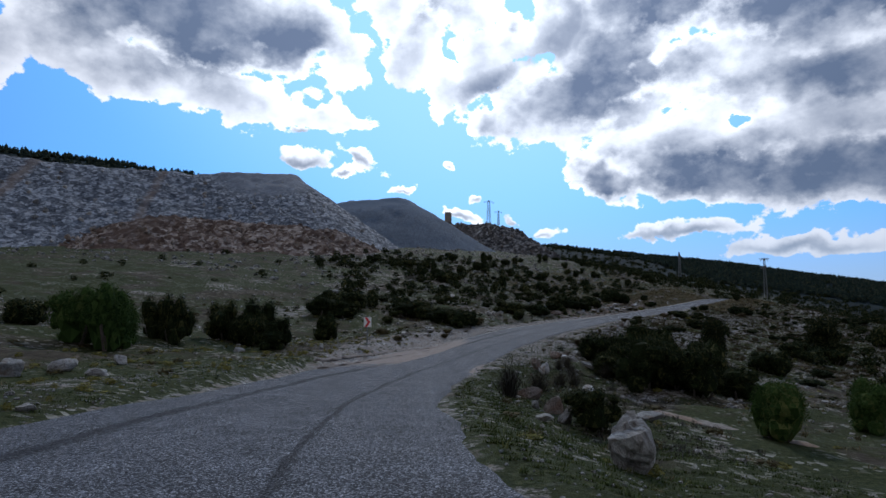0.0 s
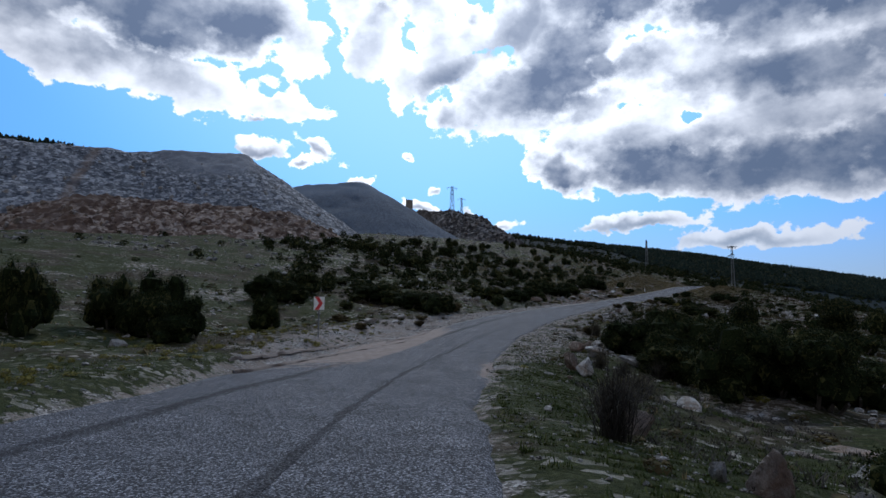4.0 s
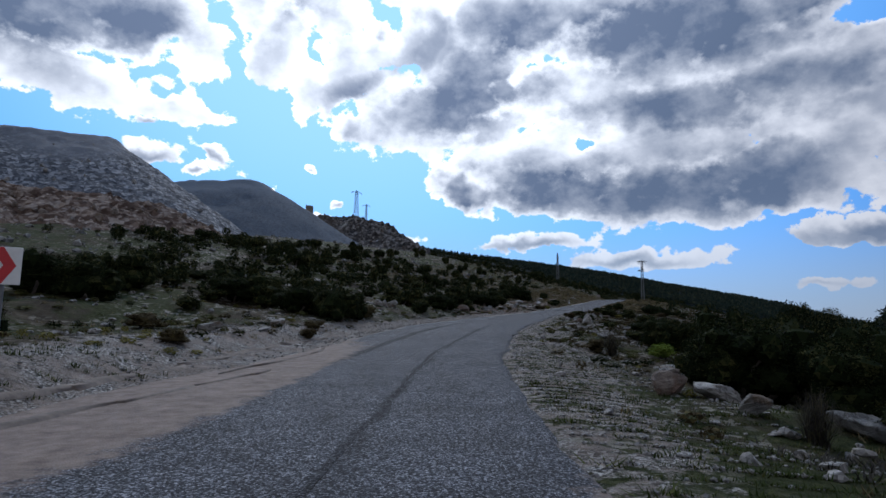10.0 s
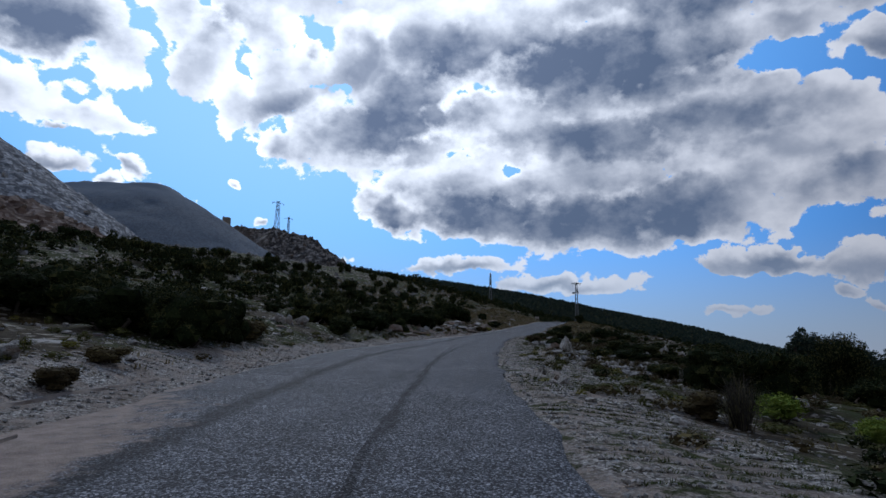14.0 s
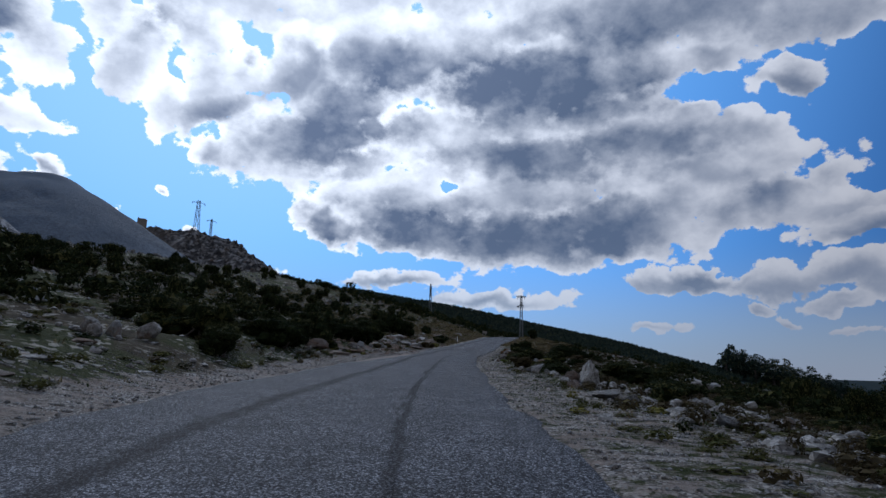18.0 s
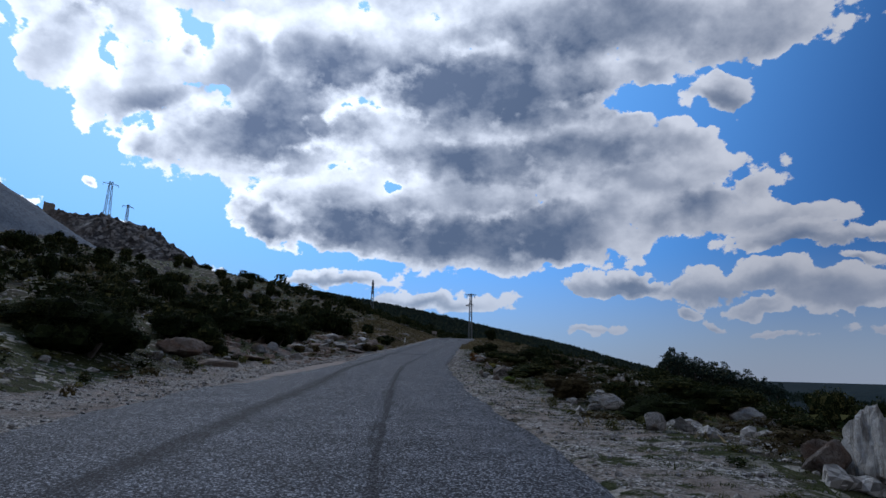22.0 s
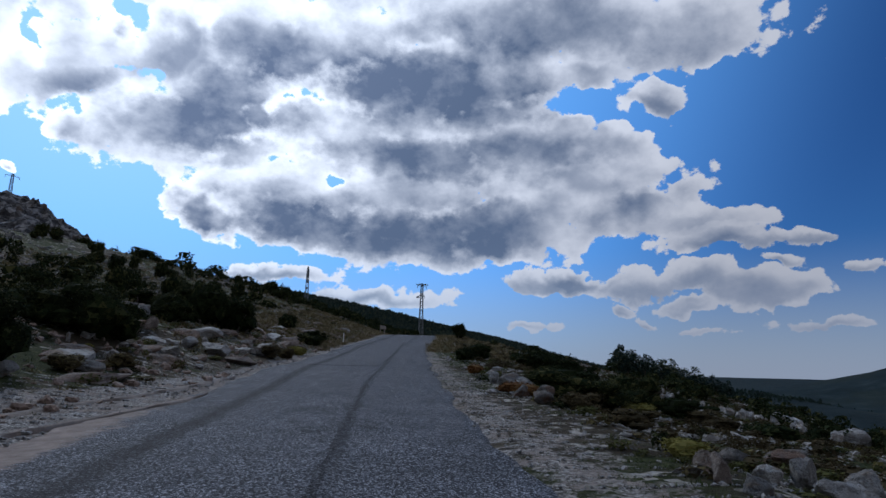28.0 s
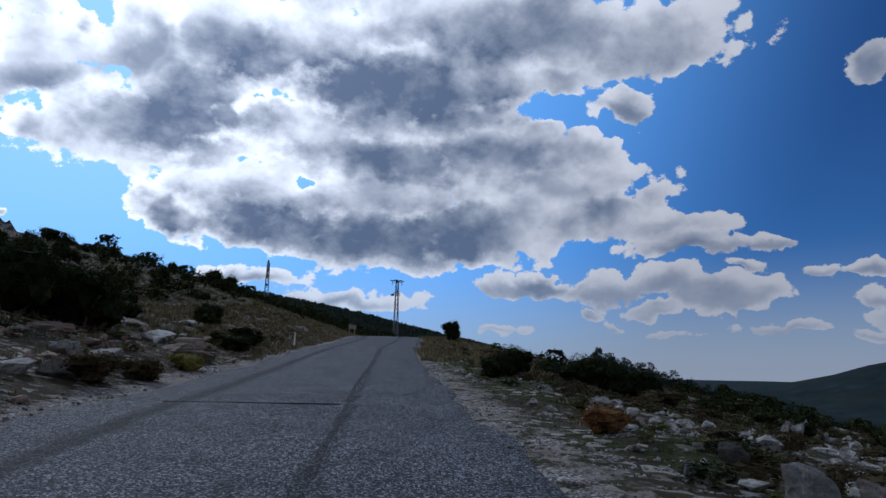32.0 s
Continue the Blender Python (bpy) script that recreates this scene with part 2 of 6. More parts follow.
# relief: the side of a billow towards the sun is lighter
shifted = wvec("ADD", coord, tuple(SUNWARD * 0.035))
billow2 = wnoise(wvec("MULTIPLY", shifted, (1.0, 1.0, 1.4)), 10.0, 6, 0.58)
relief = wmath("MULTIPLY", wmath("SUBTRACT", billow, billow2), 1.5)
tosun = wvec("DOT_PRODUCT", coord, SUNWARD, 1)
glow = wsmooth(tosun, 0.78, 1.0)

sky = wn("ShaderNodeTexSky")
sky.sky_type, sky.sun_disc = "NISHITA", False
sky.sun_elevation, sky.sun_rotation = radians(SUN_EL), radians(SUN_AZ)
sky.altitude, sky.air_density, sky.dust_density, sky.ozone_density = 900, 1.0, 0.6, 1.5
clear = wmix("MULTIPLY", 1.0, sky.outputs[0], (SKY_GAIN * 0.36, SKY_GAIN * 0.70, SKY_GAIN * 1.18))
away = wsmooth(tosun, 0.40, 0.9, 0.56, 1.0)
clear = wvec("SCALE", clear, scale=away)
veil = wsmooth(tosun, 0.42, 0.99)
clear = wmix("MIX", wmath("MULTIPLY", veil, 0.80), clear, (0.235, 0.575, 1.10))
clear = wmix("MIX", wmath("MULTIPLY", glow, 0.55), clear, (0.56, 0.86, 1.18))
# lit tops and billows, then the soft grey undersides
puff = wmath("MULTIPLY_ADD", knob, 0.9, wmath("MULTIPLY", wmath("SUBTRACT", fine, 0.5), 1.5))
lit = wmath("SUBTRACT", wmath("ADD", deep, wmath("MULTIPLY", wmath("SUBTRACT", broad, 0.5), 0.8)), wmath("ADD", wmath("MULTIPLY", crest, 0.55), relief))
lit = wmath("MULTIPLY", wsmooth(wmath("SUBTRACT", lit, wmath("MULTIPLY", puff, 0.78)), -0.12, 1.05), 0.72)
dim = wmath("ADD", under, wmath("ADD", wmath("MULTIPLY", wmath("SUBTRACT", billow, 0.5), 1.3), wmath("MULTIPLY", wmath("ADD", puff, wmath("MULTIPLY", relief, 2.0)), -0.09)))
dim = wmath("MULTIPLY", wsmooth(dim, -0.34, 0.66), wsmooth(puffed, 0.05, 0.45))
mottle = wmath("ADD", wmath("MULTIPLY", wmath("SUBTRACT", billow2, 0.5), 0.7), wmath("MULTIPLY", puff, -0.09))
belly = wmath("MULTIPLY", wsmooth(small, 0.04, 0.34), wsmooth(wmath("MULTIPLY", top2, -1.0), -0.22, 0.30))
dim = wmath("MAXIMUM", dim, wmath("MULTIPLY", belly, 0.72))
shade = wmath("ADD", wmath("MULTIPLY", dim, wmath("ADD", mottle, 0.80)), wmath("MULTIPLY", lit, wmath("SUBTRACT", 0.85, wmath("MULTIPLY", dim, 0.62))))
shade = wmath("MINIMUM", wmath("MAXIMUM", shade, 0.0), 1.0)
thin = wmix("MIX", veil, (0.46, 0.445, 0.455), (0.98, 0.98, 1.01))
thin = wmix("MIX", glow, thin, (1.34, 1.35, 1.37))
dark = wmix("MIX", glow, (0.108, 0.143, 0.215), (0.165, 0.205, 0.295))
cloud = wmix("MIX", shade, thin, dark)
full = wmix("MIX", cover, clear, cloud)
# haze low over the horizon
height = wn("ShaderNodeSeparateXYZ")
W.links.new(coord, height.inputs[0])
low = wsmooth(height.outputs[2], -0.02, 0.21, 0.9, 0.0)
full = wmix("MIX", low, full, wmix("MIX", veil, (0.295, 0.315, 0.368), (0.43, 0.54, 0.68)))
back = wn("ShaderNodeBackground")
W.links.new(full, back.inputs["Color"])
back.inputs["Strength"].default_value = SKY_STRENGTH
W.links.new(back.outputs[0], wn("ShaderNodeOutputWorld").inputs[0])

sun = new("sun", bpy.data.lights.new("sun", "SUN"))
sun.data.energy, sun.data.angle, sun.data.color = SUN_POWER, radians(5), (1.0, 0.95, 0.87)
sun.matrix_world = look(SUNWARD * 50, (0, 0, 0))

# ---- materials ----


def material(name, rough=0.9):
    m = bpy.data.materials.new(name)
    m.use_nodes = True
    return m, m.node_tree, m.node_tree.nodes["Principled BSDF"]


def link(t, a, b):
    t.links.new(a, b)


def noise_out(t, scale, detail=6, rough=0.6, vec=None, colour=False):
    n = t.nodes.new("ShaderNodeTexNoise")
    n.inputs["Scale"].default_value, n.inputs["Detail"].default_value, n.inputs["Roughness"].default_value = scale, detail, rough
    if vec is not None:
        link(t, vec, n.inputs["Vector"])
    return n.outputs[1 if colour else 0]


def ramp(t, fac, stops):
    n = t.nodes.new("ShaderNodeValToRGB")
    while len(n.color_ramp.elements) < len(stops):
        n.color_ramp.elements.new(0.5)
    for e, (p, c) in zip(n.color_ramp.elements, stops):
        e.position = p
        e.color = (*c, 1) if isinstance(c, tuple) else (c, c, c, 1)
    link(t, fac, n.inputs[0])
    return n.outputs[0]


def mix(t, f, a, b, kind="MIX"):
    n = t.nodes.new("ShaderNodeMix")
    n.data_type, n.blend_type = "RGBA", kind
    for v, key in ((f, 0), (a, 6), (b, 7)):
        if isinstance(v, (int, float)):
            n.inputs[key].default_value = v
        elif isinstance(v, tuple):
            n.inputs[key].default_value = (*v, 1)
        else:
            link(t, v, n.inputs[key])
    return n.outputs[2]


def calc(t, op, a, b=0.0, clamp=False):
    n = t.nodes.new("ShaderNodeMath")
    n.operation, n.use_clamp = op, clamp
    for i, v in enumerate((a, b)):
        if isinstance(v, (int, float)):
            n.inputs[i].default_value = v
        else:
            link(t, v, n.inputs[i])
    return n.outputs[0]


def place(t):
    return t.nodes.new("ShaderNodeNewGeometry").outputs["Position"]


def bump(t, p, height, strength, dist):
    n = t.nodes.new("ShaderNodeBump")
    n.inputs["Strength"].default_value, n.inputs["Distance"].default_value = strength, dist
    link(t, height, n.inputs["Height"])
    link(t, n.outputs[0], p.inputs["Normal"])


def cells(t, vec, scale, out="Color"):
    n = t.nodes.new("ShaderNodeTexVoronoi")
    n.inputs["Scale"].default_value = scale
    link(t, vec, n.inputs["Vector"])
    return n.outputs[out]


def grey(t, colour):
    n = t.nodes.new("ShaderNodeRGBToBW")
    link(t, colour, n.inputs[0])
    return n.outputs[0]


def attr(t, name):
    n = t.nodes.new("ShaderNodeAttribute")
    n.attribute_name = name
    return n.outputs["Color"]


def split(t, colour):
    n = t.nodes.new("ShaderNodeSeparateColor")
    link(t, colour, n.inputs[0])
    return n.outputs


def make_ground():
    m, t, p = material("stony_ground")
    pos = place(t)
    zone = split(t, attr(t, "zone"))
    soil = ramp(t, noise_out(t, 1.3, 8, 0.7, pos), [(0.3, (0.024, 0.019, 0.013)), (0.55, (0.060, 0.049, 0.034)), (0.75, (0.13, 0.110, 0.080))])
    grass = ramp(t, noise_out(t, 6, 7, 0.75, pos), [(0.3, (0.012, 0.017, 0.006)), (0.52, (0.037, 0.044, 0.017)), (0.72, (0.095, 0.092, 0.044))])
    patch = calc(t, "ADD", noise_out(t, 0.55, 6, 0.7, pos), calc(t, "MULTIPLY", calc(t, "SUBTRACT", zone[1], 0.5), 0.6))
    base = mix(t, ramp(t, patch, [(0.42, 0.0), (0.58, 1.0)]), soil, grass)
    # pale stones lying on the soil
    stone = grey(t, cells(t, pos, 5.0))
    speck = calc(t, "MULTIPLY", ramp(t, stone, [(0.70, 0.0), (0.74, 1.0)]), ramp(t, noise_out(t, 0.5, 5, 0.6, pos), [(0.45, 0.0), (0.6, 1.0)]))
    pale = ramp(t, noise_out(t, 9, 6, 0.7, pos), [(0.3, (0.20, 0.18, 0.15)), (0.7, (0.46, 0.43, 0.38))])
    base = mix(t, calc(t, "MULTIPLY", speck, calc(t, "ADD", zone[2], 0.25), True), base, pale)
    # crushed-stone verge and bare tracks
    chips = ramp(t, grey(t, cells(t, pos, 26.0)), [(0.12, (0.045, 0.041, 0.037)), (0.45, (0.155, 0.144, 0.131)), (0.85, (0.50, 0.475, 0.44))])
    dust = ramp(t, noise_out(t, 2.2, 8, 0.75, pos), [(0.3, (0.050, 0.038, 0.030)), (0.46, (0.14, 0.112, 0.094)), (0.66, (0.31, 0.266, 0.232))])
    verge = mix(t, ramp(t, noise_out(t, 1.1, 6, 0.7, pos), [(0.40, 0.0), (0.60, 1.0)]), chips, dust)
    edge = calc(t, "ADD", zone[0], calc(t, "MULTIPLY", calc(t, "SUBTRACT", noise_out(t, 1.7, 7, 0.75, pos), 0.5), 2.4))
    base = mix(t, ramp(t, edge, [(0.42, 0.0), (0.58, 1.0)]), base, verge)
    # heath and scrub over the far country, with the blue of distant haze in their colour
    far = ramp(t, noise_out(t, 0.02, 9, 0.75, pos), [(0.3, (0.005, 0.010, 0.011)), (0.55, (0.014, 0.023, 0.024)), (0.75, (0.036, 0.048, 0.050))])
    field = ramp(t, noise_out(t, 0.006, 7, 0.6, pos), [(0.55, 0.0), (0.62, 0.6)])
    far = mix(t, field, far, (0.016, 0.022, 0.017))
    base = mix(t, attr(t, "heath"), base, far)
    link(t, base, p.inputs["Base Color"])
    p.inputs["Roughness"].default_value = 0.95
    p.inputs["Specular IOR Level"].default_value = 0.05
    h = calc(t, "ADD", noise_out(t, 14, 8, 0.75, pos), calc(t, "MULTIPLY", cells(t, pos, 22, "Distance"), 0.6))
    bump(t, p, h, 0.9, 0.06)
    return m


def make_asphalt():
    m, t, p = material("chip_seal_asphalt")
    pos = place(t)
    lane = attr(t, "wear")
    chip = calc(t, "ADD", calc(t, "MULTIPLY", grey(t, cells(t, pos, 44.0)), 0.62), calc(t, "MULTIPLY", grey(t, cells(t, pos, 85.0)), 0.38))
    stone = ramp(t, chip, [(0.22, (0.006, 0.006, 0.008)), (0.46, (0.026, 0.027, 0.032)), (0.62, (0.085, 0.088, 0.102)), (0.80, (0.33, 0.337, 0.365))])
    worn = ramp(t, noise_out(t, 0.9, 7, 0.7, pos), [(0.3, 0.62), (0.7, 1.25)])
    c = mix(t, 1.0, stone, worn, "MULTIPLY")
    w = split(t, lane)
    blot = calc(t, "ADD", w[0], calc(t, "MULTIPLY", calc(t, "SUBTRACT", noise_out(t, 2.6, 7, 0.75, pos), 0.5), 0.7))
    c = mix(t, ramp(t, blot, [(0.38, 0.0), (0.72, 0.9)]), c, mix(t, 1.0, c, (0.24, 0.24, 0.26), "MULTIPLY"))
    dusty = calc(t, "ADD", w[1], calc(t, "MULTIPLY", calc(t, "SUBTRACT", noise_out(t, 1.4, 8, 0.78, pos), 0.5), 1.3))
    dust = ramp(t, noise_out(t, 3.0, 8, 0.75, pos), [(0.3, (0.105, 0.078, 0.064)), (0.7, (0.28, 0.222, 0.188))])
    c = mix(t, ramp(t, dusty, [(0.44, 0.0), (0.64, 0.92)]), c, dust)
    link(t, c, p.inputs["Base Color"])
    p.inputs["Roughness"].default_value = 0.85
    p.inputs["Specular IOR Level"].default_value = 0.12
    bump(t, p, cells(t, pos, 46, "Distance"), 0.8, 0.010)
    return m


def make_tar():
    m, t, p = material("tar_seam")
    pos = place(t)
    c = ramp(t, grey(t, cells(t, pos, 52.0)), [(0.2, (0.004, 0.004, 0.005)), (0.55, (0.014, 0.014, 0.018)), (0.85, (0.11, 0.112, 0.122))])
    link(t, c, p.inputs["Base Color"])
    p.inputs["Roughness"].default_value = 0.9
    p.inputs["Specular IOR Level"].default_value = 0.1
    bump(t, p, noise_out(t, 60, 4, 0.6, pos), 0.5, 0.006)
    return m


def make_rock(name, low, mid, high, stain, amount, size=1.0):
    m, t, p = material(name)
    pos = t.nodes.new("ShaderNodeTexCoord").outputs["Object"]
    info = t.nodes.new("ShaderNodeObjectInfo")
    jig = t.nodes.new("ShaderNodeVectorMath")
    jig.operation = "ADD"
    link(t, pos, jig.inputs[0])
    link(t, calc(t, "MULTIPLY", info.outputs["Random"], 40.0), jig.inputs[1])
    v = jig.outputs[0]
    c = ramp(t, noise_out(t, 3.0 / size, 9, 0.72, v), [(0.28, low), (0.5, mid), (0.74, high)])
    spots = ramp(t, noise_out(t, 1.4 / size, 6, 0.65, v), [(0.62 - amount * 0.25, 0.0), (0.70 - amount * 0.2, 1.0)])
    c = mix(t, calc(t, "MULTIPLY", spots, 0.85), c, stain)
    # fissures that run with the bedding
    lean = t.nodes.new("ShaderNodeMapping")
    lean.inputs["Rotation"].default_value, lean.inputs["Scale"].default_value = (0.35, 0.25, 0), (7.0 / size, 7.0 / size, 1.1 / size)
    link(t, v, lean.inputs["Vector"])
    crack = noise_out(t, 1.0, 7, 0.7, lean.outputs[0])
    c = mix(t, ramp(t, crack, [(0.34, 0.75), (0.46, 0.0)]), c, mix(t, 1.0, c, (0.22, 0.20, 0.18), "MULTIPLY"))
    lichen = ramp(t, noise_out(t, 16 / size, 5, 0.7, v), [(0.60, 0.0), (0.66, 0.6)])
    c = mix(t, lichen, c, (0.075, 0.075, 0.068))
    hue = t.nodes.new("ShaderNodeHueSaturation")
    link(t, c, hue.inputs["Color"])
    link(t, calc(t, "ADD", calc(t, "MULTIPLY", info.outputs["Random"], 0.45), 0.75), hue.inputs["Value"])
    link(t, hue.outputs[0], p.inputs["Base Color"])
    p.inputs["Roughness"].default_value = 0.9
    p.inputs["Specular IOR Level"].default_value = 0.2
    bump(t, p, calc(t, "ADD", noise_out(t, 9 / size, 9, 0.75, v), calc(t, "MULTIPLY", crack, 1.2)), 1.0, 0.08 * size)
    return m


def make_leaf(name, dark, light, dry=0.0):
    m, t, p = material(name)
    geo = t.nodes.new("ShaderNodeNewGeometry")
    info = t.nodes.new("ShaderNodeObjectInfo")
    v = calc(t, "ADD", calc(t, "MULTIPLY", geo.outputs["Random Per Island"], 0.75), calc(t, "MULTIPLY", info.outputs["Random"], 0.25))
    c = ramp(t, v, [(0.0, dark), (0.7, light), (1.0, tuple(0.5 * a + 0.5 * b for a, b in zip(light, (0.20, 0.17, 0.06))))])
    link(t, c, p.inputs["Base Color"])
    p.inputs["Roughness"].default_value = 0.8
    p.inputs["Specular IOR Level"].default_value = 0.02
    thin = t.nodes.new("ShaderNodeBsdfTranslucent")
    link(t, c, thin.inputs[0])
    both = t.nodes.new("ShaderNodeMixShader")
    both.inputs[0].default_value = 0.12
    link(t, p.outputs[0], both.inputs[1])
    link(t, thin.outputs[0], both.inputs[2])
    link(t, both.outputs[0], t.nodes["Material Output"].inputs[0])
    return m


def make_plain(name, colour, rough, metal=0.0, vary=0.25, scale=6.0):
    m, t, p = material(name)
    pos = t.nodes.new("ShaderNodeTexCoord").outputs["Object"]
    n = noise_out(t, scale, 7, 0.7, pos)
    c = ramp(t, n, [(0.25, tuple(v * (1 - vary) for v in colour)), (0.75, tuple(min(1, v * (1 + vary)) for v in colour))])
    link(t, c, p.inputs["Base Color"])
    p.inputs["Roughness"].default_value, p.inputs["Metallic"].default_value = rough, metal
    bump(t, p, noise_out(t, scale * 6, 5, 0.6, pos), 0.25, 0.01)
    return m


def make_spoil(name, low, mid, high, stripe, chunk):
    """A quarry tip: broken stone in runs down the slope."""
    m, t, p = material(name)
    pos = place(t)
    stone = calc(t, "ADD", calc(t, "MULTIPLY", grey(t, cells(t, pos, chunk * 1.5)), 0.5), calc(t, "MULTIPLY", grey(t, cells(t, pos, chunk * 0.7)), 0.5))
    c = ramp(t, stone, [(0.22, low), (0.5, mid), (0.76, high)])
    wide = ramp(t, noise_out(t, 0.05, 6, 0.65, pos), [(0.35, 0.0), (0.65, 1.0)])
    c = mix(t, calc(t, "MULTIPLY", grey(t, wide), 0.5), c, mix(t, 1.0, c, (0.62, 0.62, 0.64), "MULTIPLY"))
    z = split(t, attr(t, "zone"))
    red = calc(t, "ADD", z[0], calc(t, "MULTIPLY", calc(t, "SUBTRACT", noise_out(t, 0.25, 7, 0.75, pos), 0.5), 0.7))
    c = mix(t, ramp(t, red, [(0.5, 0.0), (0.8, 0.75)]), c, stripe)
    fine = calc(t, "ADD", z[1], calc(t, "MULTIPLY", calc(t, "SUBTRACT", noise_out(t, 0.3, 6, 0.7, pos), 0.5), 0.5))
    c = mix(t, ramp(t, fine, [(0.3, 0.0), (0.9, 0.85)]), c, mix(t, 0.28, mid, high))
    link(t, c, p.inputs["Base Color"])
    p.inputs["Roughness"].default_value = 0.95
    p.inputs["Specular IOR Level"].default_value = 0.1
    bump(t, p, calc(t, "MULTIPLY", stone, calc(t, "SUBTRACT", 1.1, z[1])), 1.0, 0.8)
    return m


GROUND, ASPHALT, TAR = make_ground(), make_asphalt(), make_tar()
ROCK = {
    "white": make_rock("pale_limestone", (0.14, 0.133, 0.126), (0.32, 0.305, 0.285), (0.50, 0.485, 0.46), (0.20, 0.145, 0.10), 0.3),
    "grey": make_rock("grey_limestone", (0.085, 0.082, 0.08), (0.20, 0.193, 0.183), (0.36, 0.35, 0.33), (0.20, 0.15, 0.11), 0.4),
    "brown": make_rock("rusty_limestone", (0.10, 0.078, 0.066), (0.20, 0.163, 0.138), (0.35, 0.305, 0.265), (0.17, 0.11, 0.08), 0.5),
    "darkrock": make_rock("dark_weathered_rock", (0.05, 0.045, 0.042), (0.12, 0.11, 0.10), (0.24, 0.22, 0.20), (0.13, 0.08, 0.055), 0.5),
    "redrock": make_rock("reddish_rock", (0.10, 0.084, 0.072), (0.22, 0.185, 0.158), (0.37, 0.325, 0.285), (0.22, 0.15, 0.105), 0.5),
}
STONE = {}
for key, low, high in (("grey", (0.07, 0.068, 0.065), (0.30, 0.29, 0.275)), ("white", (0.09, 0.084, 0.077), (0.40, 0.38, 0.355)), ("redrock", (0.10, 0.07, 0.055), (0.34, 0.26, 0.21))):
    m, t, p = material("loose_stone_" + key)
    isle = t.nodes.new("ShaderNodeNewGeometry").outputs["Random Per Island"]
    spot = noise_out(t, 14, 6, 0.7, place(t))
    link(t, ramp(t, calc(t, "ADD", calc(t, "MULTIPLY", isle, 0.6), calc(t, "MULTIPLY", spot, 0.4)), [(0.2, low), (0.85, high)]), p.inputs["Base Color"])
    p.inputs["Roughness"].default_value = 0.92
    p.inputs["Specular IOR Level"].default_value = 0.15
    bump(t, p, noise_out(t, 30, 5, 0.7, place(t)), 0.6, 0.03)
    STONE[key] = m
LEAF = {
    "dark": make_leaf("oak_leaf", (0.003, 0.005, 0.002), (0.021, 0.029, 0.011)),
    "green": make_leaf("bright_leaf", (0.012, 0.026, 0.007), (0.050, 0.085, 0.022)),
    "tree": make_leaf("juniper_leaf", (0.004, 0.007, 0.004), (0.015, 0.022, 0.010)),
    "euphorbia": make_leaf("spurge_leaf", (0.06, 0.10, 0.018), (0.18, 0.23, 0.04)),
    "dry": make_leaf("dry_twig", (0.018, 0.016, 0.014), (0.06, 0.055, 0.048)),
    "brown": make_leaf("thorn_cushion", (0.020, 0.016, 0.009), (0.070, 0.055, 0.029)),
    "olive": make_leaf("olive_leaf", (0.026, 0.030, 0.010), (0.092, 0.092, 0.033)),
    "rust": make_leaf("russet_leaf", (0.06, 0.028, 0.012), (0.15, 0.075, 0.03)),
    "yellow": make_leaf("yellowing_leaf", (0.06, 0.06, 0.015), (0.18, 0.16, 0.045)),
    "grass": make_leaf("grass_blade", (0.014, 0.023, 0.006), (0.050, 0.066, 0.020)),
    "straw": make_leaf("straw_blade", (0.06, 0.050, 0.027), (0.20, 0.16, 0.088)),
    # needles paler and bluer: haze of the distance is put into the colour
    "pine": make_leaf("hazy_pine_needles", (0.010, 0.018, 0.014), (0.032, 0.048, 0.038)),
}
BARK = make_plain("bark", (0.075, 0.06, 0.048), 0.9, 0, 0.5, 9)
STEEL = make_plain("galvanised_steel", (0.16, 0.165, 0.17), 0.55, 0.6, 0.25, 5)
SIGN_WHITE = make_plain("sign_white_sheet", (0.72, 0.72, 0.70), 0.45, 0, 0.08, 8)
SIGN_RED = make_plain("sign_red_sheet", (0.50, 0.025, 0.03), 0.45, 0, 0.15, 8)
SPOIL = make_spoil("quarry_spoil", (0.045, 0.049, 0.058), (0.124, 0.131, 0.146), (0.35, 0.358, 0.375), (0.16, 0.115, 0.088), 1.0)
BROWN_SPOIL = make_spoil("brown_spoil", (0.025, 0.023, 0.022), (0.085, 0.078, 0.074), (0.27, 0.25, 0.23), (0.10, 0.08, 0.065), 0.9)
FINES = make_spoil("quarry_fines", (0.076, 0.095, 0.125), (0.097, 0.121, 0.158), (0.132, 0.16, 0.20), (0.14, 0.155, 0.175), 2.5)
RED_SPOIL = make_spoil("red_spoil", (0.065, 0.042, 0.031), (0.14, 0.096, 0.073), (0.40, 0.335, 0.28), (0.105, 0.072, 0.055), 0.8)
EARTH = make_plain("rut_earth", (0.13, 0.104, 0.087), 0.95, 0, 0.5, 5)
MASONRY = make_plain("old_masonry", (0.22, 0.19, 0.16), 0.95, 0, 0.4, 1.2)


# ---- terrain shape ----
# middle of the driven line: x, y, z of the road surface
LINE = [(4.2, -34.0, 1.9), (2.0, -16.0, 0.87), (0.0, 0.0, -0.07), (-1.15, 11.7, -0.75), (-0.93, 23.8, -1.3), (1.05, 36.9, -1.38),
        (5.05, 51.0, -0.9), (11.1, 66.0, -0.17), (18.7, 81.0, 0.52), (27.2, 95.8, 1.35), (36.8, 110.7, 2.05),
        (46.9, 125.2, 3.0), (59.9, 143.3, 4.6), (69.5, 154.5, 5.9), (77.5, 164.5, 6.95), (86.0, 174.5, 7.2), (97.0, 185.0, 6.6), (114.0, 197.0, 5.0)]


